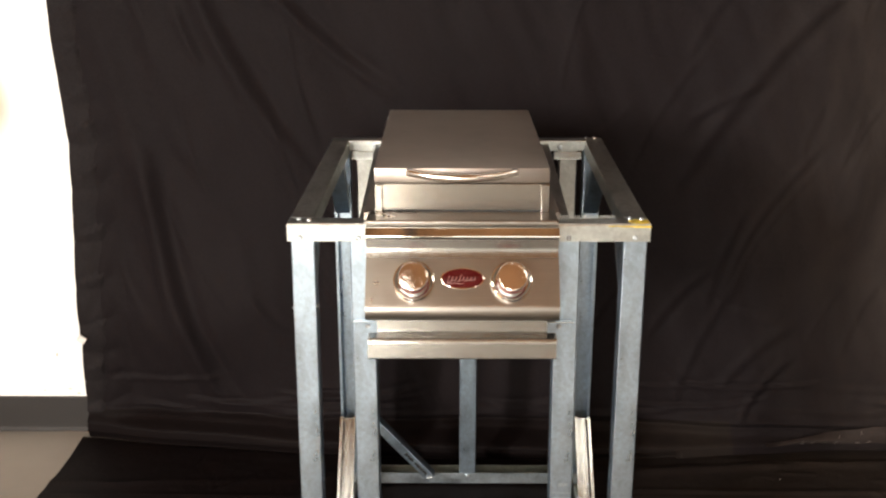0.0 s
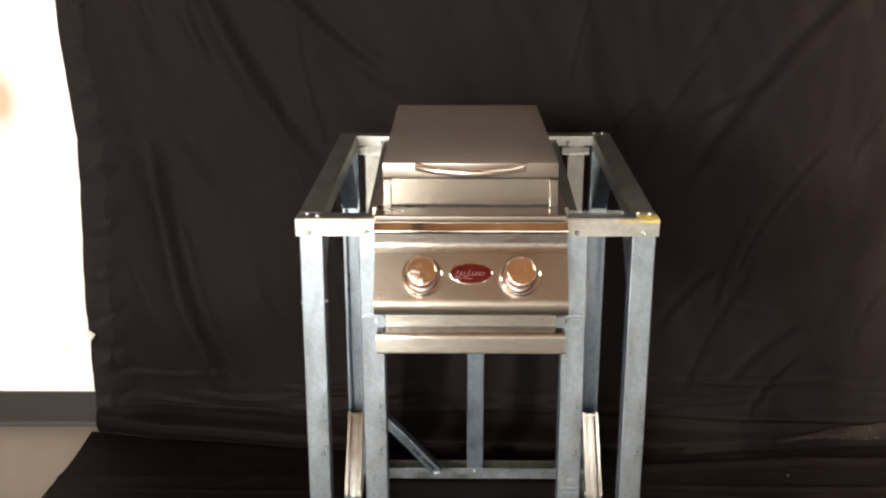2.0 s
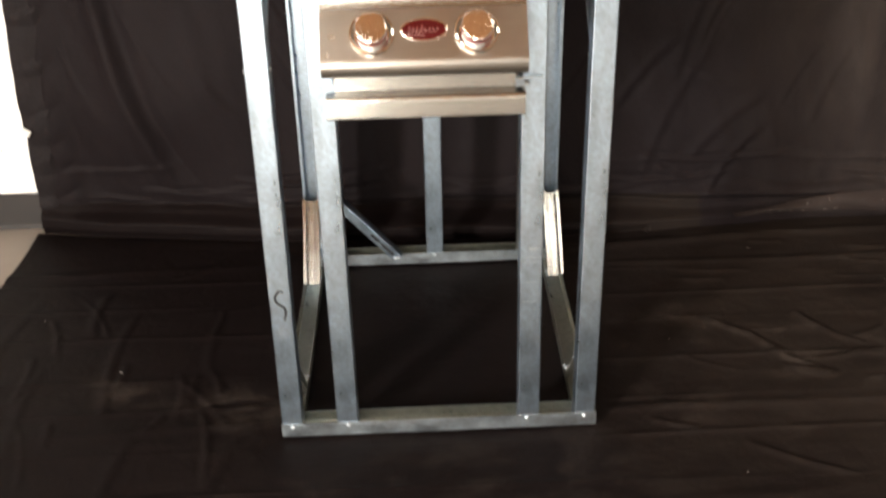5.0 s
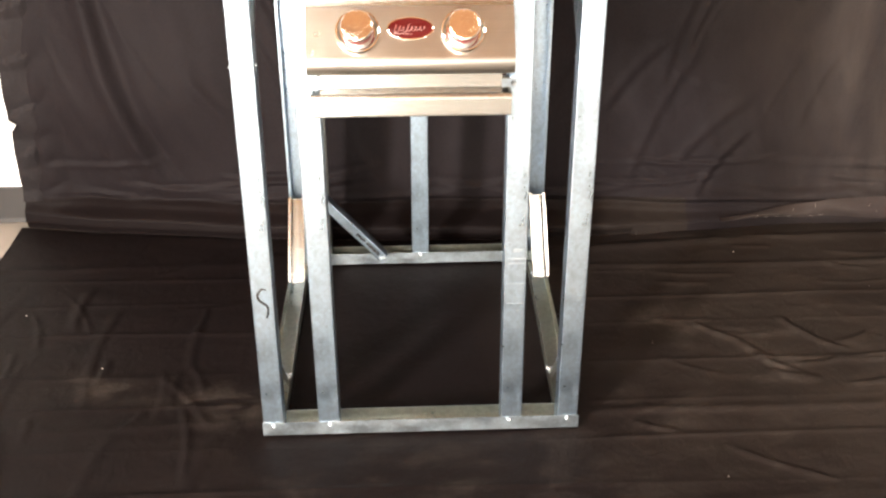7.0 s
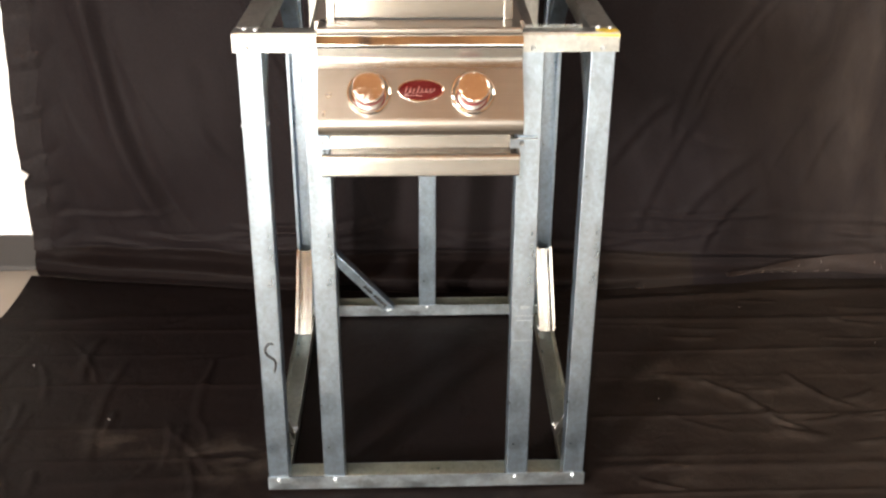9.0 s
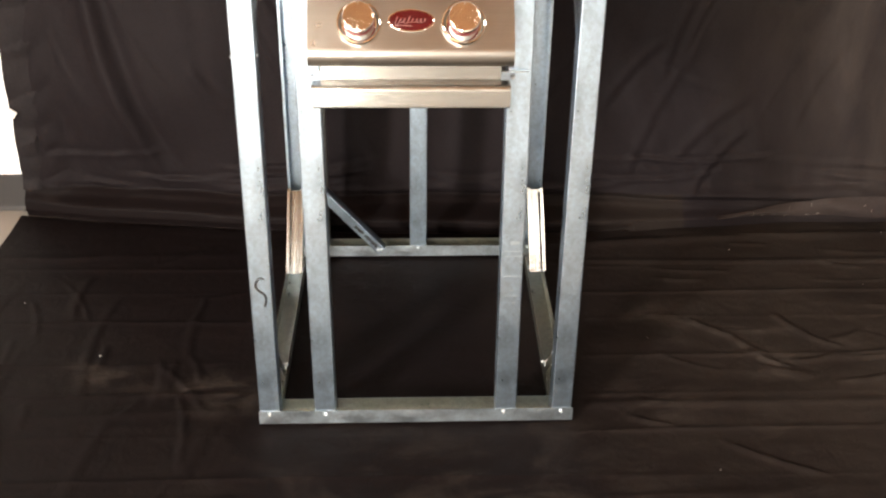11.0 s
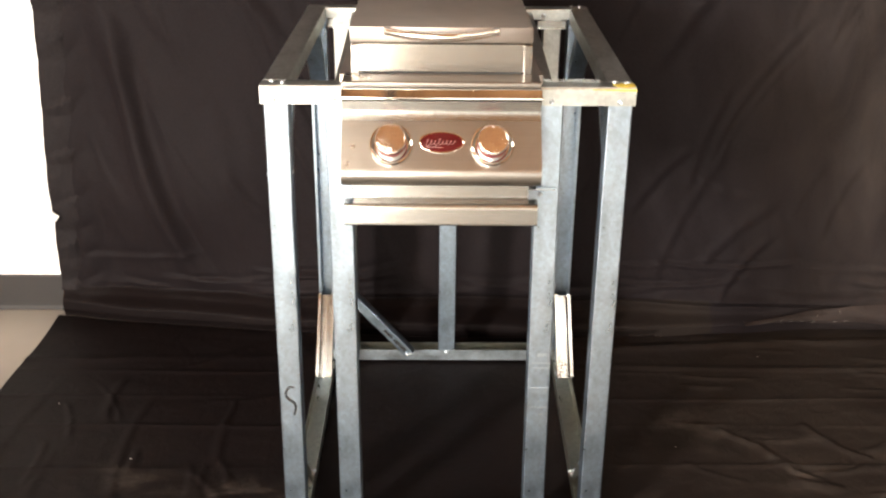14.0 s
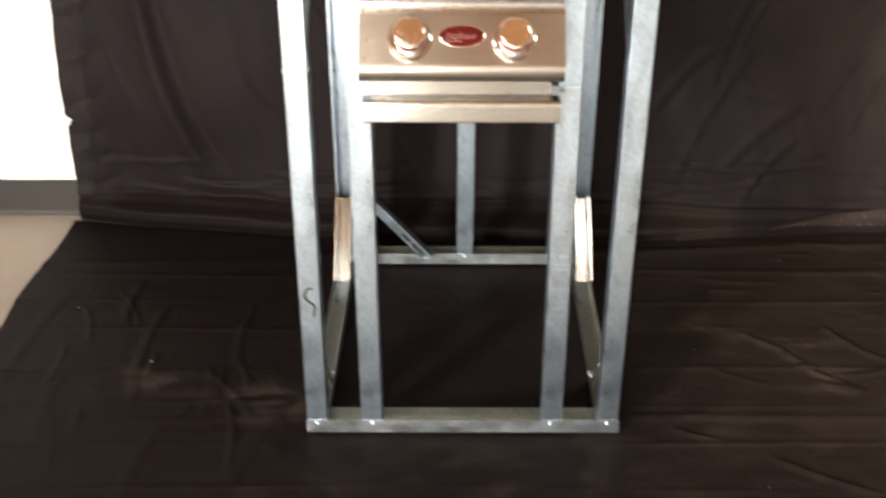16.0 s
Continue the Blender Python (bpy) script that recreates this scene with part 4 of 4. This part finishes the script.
panel = part("control_panel", extrude_profile(thick_line(profile, -0.0012), -PW, PW), stainless_panel, burner, "brushed stainless sloping control panel")
panel.data.materials.append(stainless_cove)
for face in panel.data.polygons:                  # the rolled cove over the knobs is polished
    if 0.862 < face.center.z < 0.892 and face.center.y < -0.04:
        face.material_index = 1
strip = [(-0.0495, 0.9085)] + arc(-0.0545, 0.9045, 0.0042, 80, 125, 4) + arc(-0.0645, 0.8968, 0.0022, 125, 250, 5) + [(-0.0495, 0.8955)]
part("trim_strip", extrude_profile(strip, -PW - 0.001, PW + 0.001), chrome, burner, "polished sloping trim strip")
for sx in (-1, 1):
    part("panel_end", extrude_profile([(-0.045, 0.917), (-0.048, 0.909), (-0.0632, 0.8905), (-0.0622, 0.8785), (-0.0622, 0.8710), (-0.0683, 0.8605), (-0.1126, 0.796), (-0.1161, 0.783), (-0.110, 0.7700), (-0.101, 0.7665), (-0.01, 0.7665), (-0.01, 0.917)],
                                      sx * PW - sx * 0.0002, sx * PW - sx * 0.0022), stainless, burner)
part("panel_back", boxed(-PW + 0.006, PW - 0.006, -0.040, 0.0105, 0.785, 0.905), stainless, burner)


def panel_pose(px, along):
    """A place on the sloping face: its z axis stands out of the face. along: metres up the slope from its lower end."""
    a = Vector((0, -0.115, 0.7945))
    d = Vector((0, 0.055, 0.0815)).normalized()
    n = Vector((0, -d.z, d.y))
    xa = Vector((1, 0, 0))
    m = Matrix((xa, d, n)).transposed().to_4x4()
    m.translation = a + d * along + xa * px + n * 0.0002
    return m


def make_knob(px):
    knob = new("knob")
    knob.parent = burner
    knob.matrix_basis = panel_pose(px, 0.0395)
    tagged(knob, "round chrome burner knob with a red ring")
    part("bezel", lathe([(0.0, 0.0), (0.0348, 0.0), (0.0350, 0.0045), (0.0344, 0.0075), (0.0330, 0.0098), (0.0310, 0.0104), (0.0294, 0.0092), (0.0284, 0.0040), (0.0272, 0.0030), (0.0, 0.003)]), chrome, knob, "polished chrome bezel", smooth=True)
    part("neck", lathe([(0.0, 0.0031), (0.0226, 0.0031), (0.0226, 0.0160), (0.0, 0.0160)]), galvanised_top, knob, smooth=True)
    part("red_ring", lathe([(0.0, 0.0161), (0.0236, 0.0161), (0.0242, 0.0170), (0.0242, 0.0310), (0.0, 0.0310)]), ring_red, knob, "red ring", smooth=True)
    cap = lathe([(0.0, 0.0311), (0.0238, 0.0311), (0.0245, 0.0316), (0.0247, 0.0334), (0.0242, 0.0350), (0.0236, 0.0357), (0.0229, 0.0362), (0.0220, 0.0366), (0.0214, 0.0367), (0.0206, 0.03675), (0.0, 0.0368)], 48)
    part("cap", cap, cap_metal, knob, "polished metal cap", smooth=True)
    dot = lathe([(0.0012, 0.0), (0.0012, 0.0006), (0.0007, 0.0010), (0.0, 0.0011)], 10)
    part("pointer_dot", dot, chrome, knob, "small raised pointer dot", pose(0, 0.0205, 0.0366))
    return knob


make_knob(-0.0795)
make_knob(0.0800)

badge = new("badge")
badge.parent = burner
badge.matrix_basis = panel_pose(0.0, 0.045)
tagged(badge, "oval red enamel badge with silver lettering shapes")


def oval(rx, ry, z0, z1, rim=0.0):
    bm = lathe([(0.0, z0), (1.0, z0), (1.0, z1 - 0.0005), (0.97, z1), (0.0, z1)], 48)
    bmesh.ops.scale(bm, vec=(rx, ry, 1), verts=bm.verts)
    return bm


part("badge_rim", oval(0.0358, 0.0182, 0, 0.0024), chrome, badge, "silver rim", smooth=True)
part("badge_face", oval(0.0338, 0.0163, 0.0021, 0.0030), red_enamel, badge, "deep red face", smooth=True)
bm = bmesh.new()


def stroke(points, r):
    """One rounded stroke laid on the badge."""
    one = tube([(px, py, 0.0033) for px, py in points], r, 5)
    me = bpy.data.meshes.new("stroke")
    one.to_mesh(me)
    bm.from_mesh(me)
    one.free()
    bpy.data.meshes.remove(me)


# a flowing scribble of leaning loops, taller at two places, with a thin stroke under it
line = []
for i in range(111):
    a = i / 110 * 7.5
    swell = 0.0030 + 0.0040 * math.exp(-((a - 0.6) / 0.55) ** 2) + 0.0038 * math.exp(-((a - 3.1) / 0.5) ** 2)
    py = swell * math.sin(a * 2 * math.pi)
    line.append((-0.0245 + 0.0062 * a + 0.0020 * math.cos(a * 2 * math.pi) + 0.40 * py, py - 0.0005))
stroke(line, 0.00048)
stroke([(-0.0250, -0.0088), (-0.0120, -0.0082), (0.0020, -0.0094)], 0.0005)
part("silver_strokes", bm, script_silver, badge, "plain silver slanted strokes")

# drip tray under the panel
tray = new("drip_tray")
tray.parent = burner
tagged(tray, "stainless drip tray front with a rolled lip")
part("tray_face", extrude_profile(thick_line([(-0.086, 0.7636), (-0.086, 0.7385), (-0.090, 0.7365)], -0.001), -0.1415, 0.1415), stainless, tray)
profile = [(-0.088, 0.7358), (-0.101, 0.7345)] + arc(-0.104, 0.7270, 0.0075, 80, 180, 8) + [(-0.1118, 0.703)] + arc(-0.1088, 0.7025, 0.003, 180, 270, 4) + [(-0.094, 0.6995)]
part("tray_lip", extrude_profile(thick_line(profile, -0.001), -PW + 0.003, PW - 0.003), stainless, tray, "rolled lip along the tray")
part("tray_pan", boxed(-0.140, 0.140, -0.084, 0.46, 0.706, 0.7045 + 0.030), stainless, tray)
for sx in (-1, 1):
    bx = 0.172 if sx > 0 else -0.164
    bracket = part("bracket", boxed(bx - 0.022, bx + 0.022, -0.0015, 0.0015, 0.697, 0.7265, bevel=0.0006), galvanised, burner, "small mounting bracket")
    part("bracket_tab", boxed(bx - 0.024, bx + 0.024, -0.012, -0.0016, 0.7255, 0.7268), galvanised_warm, bracket)
    ob = new("screw", screw_mesh)
    ob.parent = bracket
    ob.matrix_basis = Matrix.Translation((0.1705 if sx > 0 else -0.1635, -0.0016, 0.7145)) @ Vector((0, -1, 0)).to_track_quat("Z", "Y").to_matrix().to_4x4()
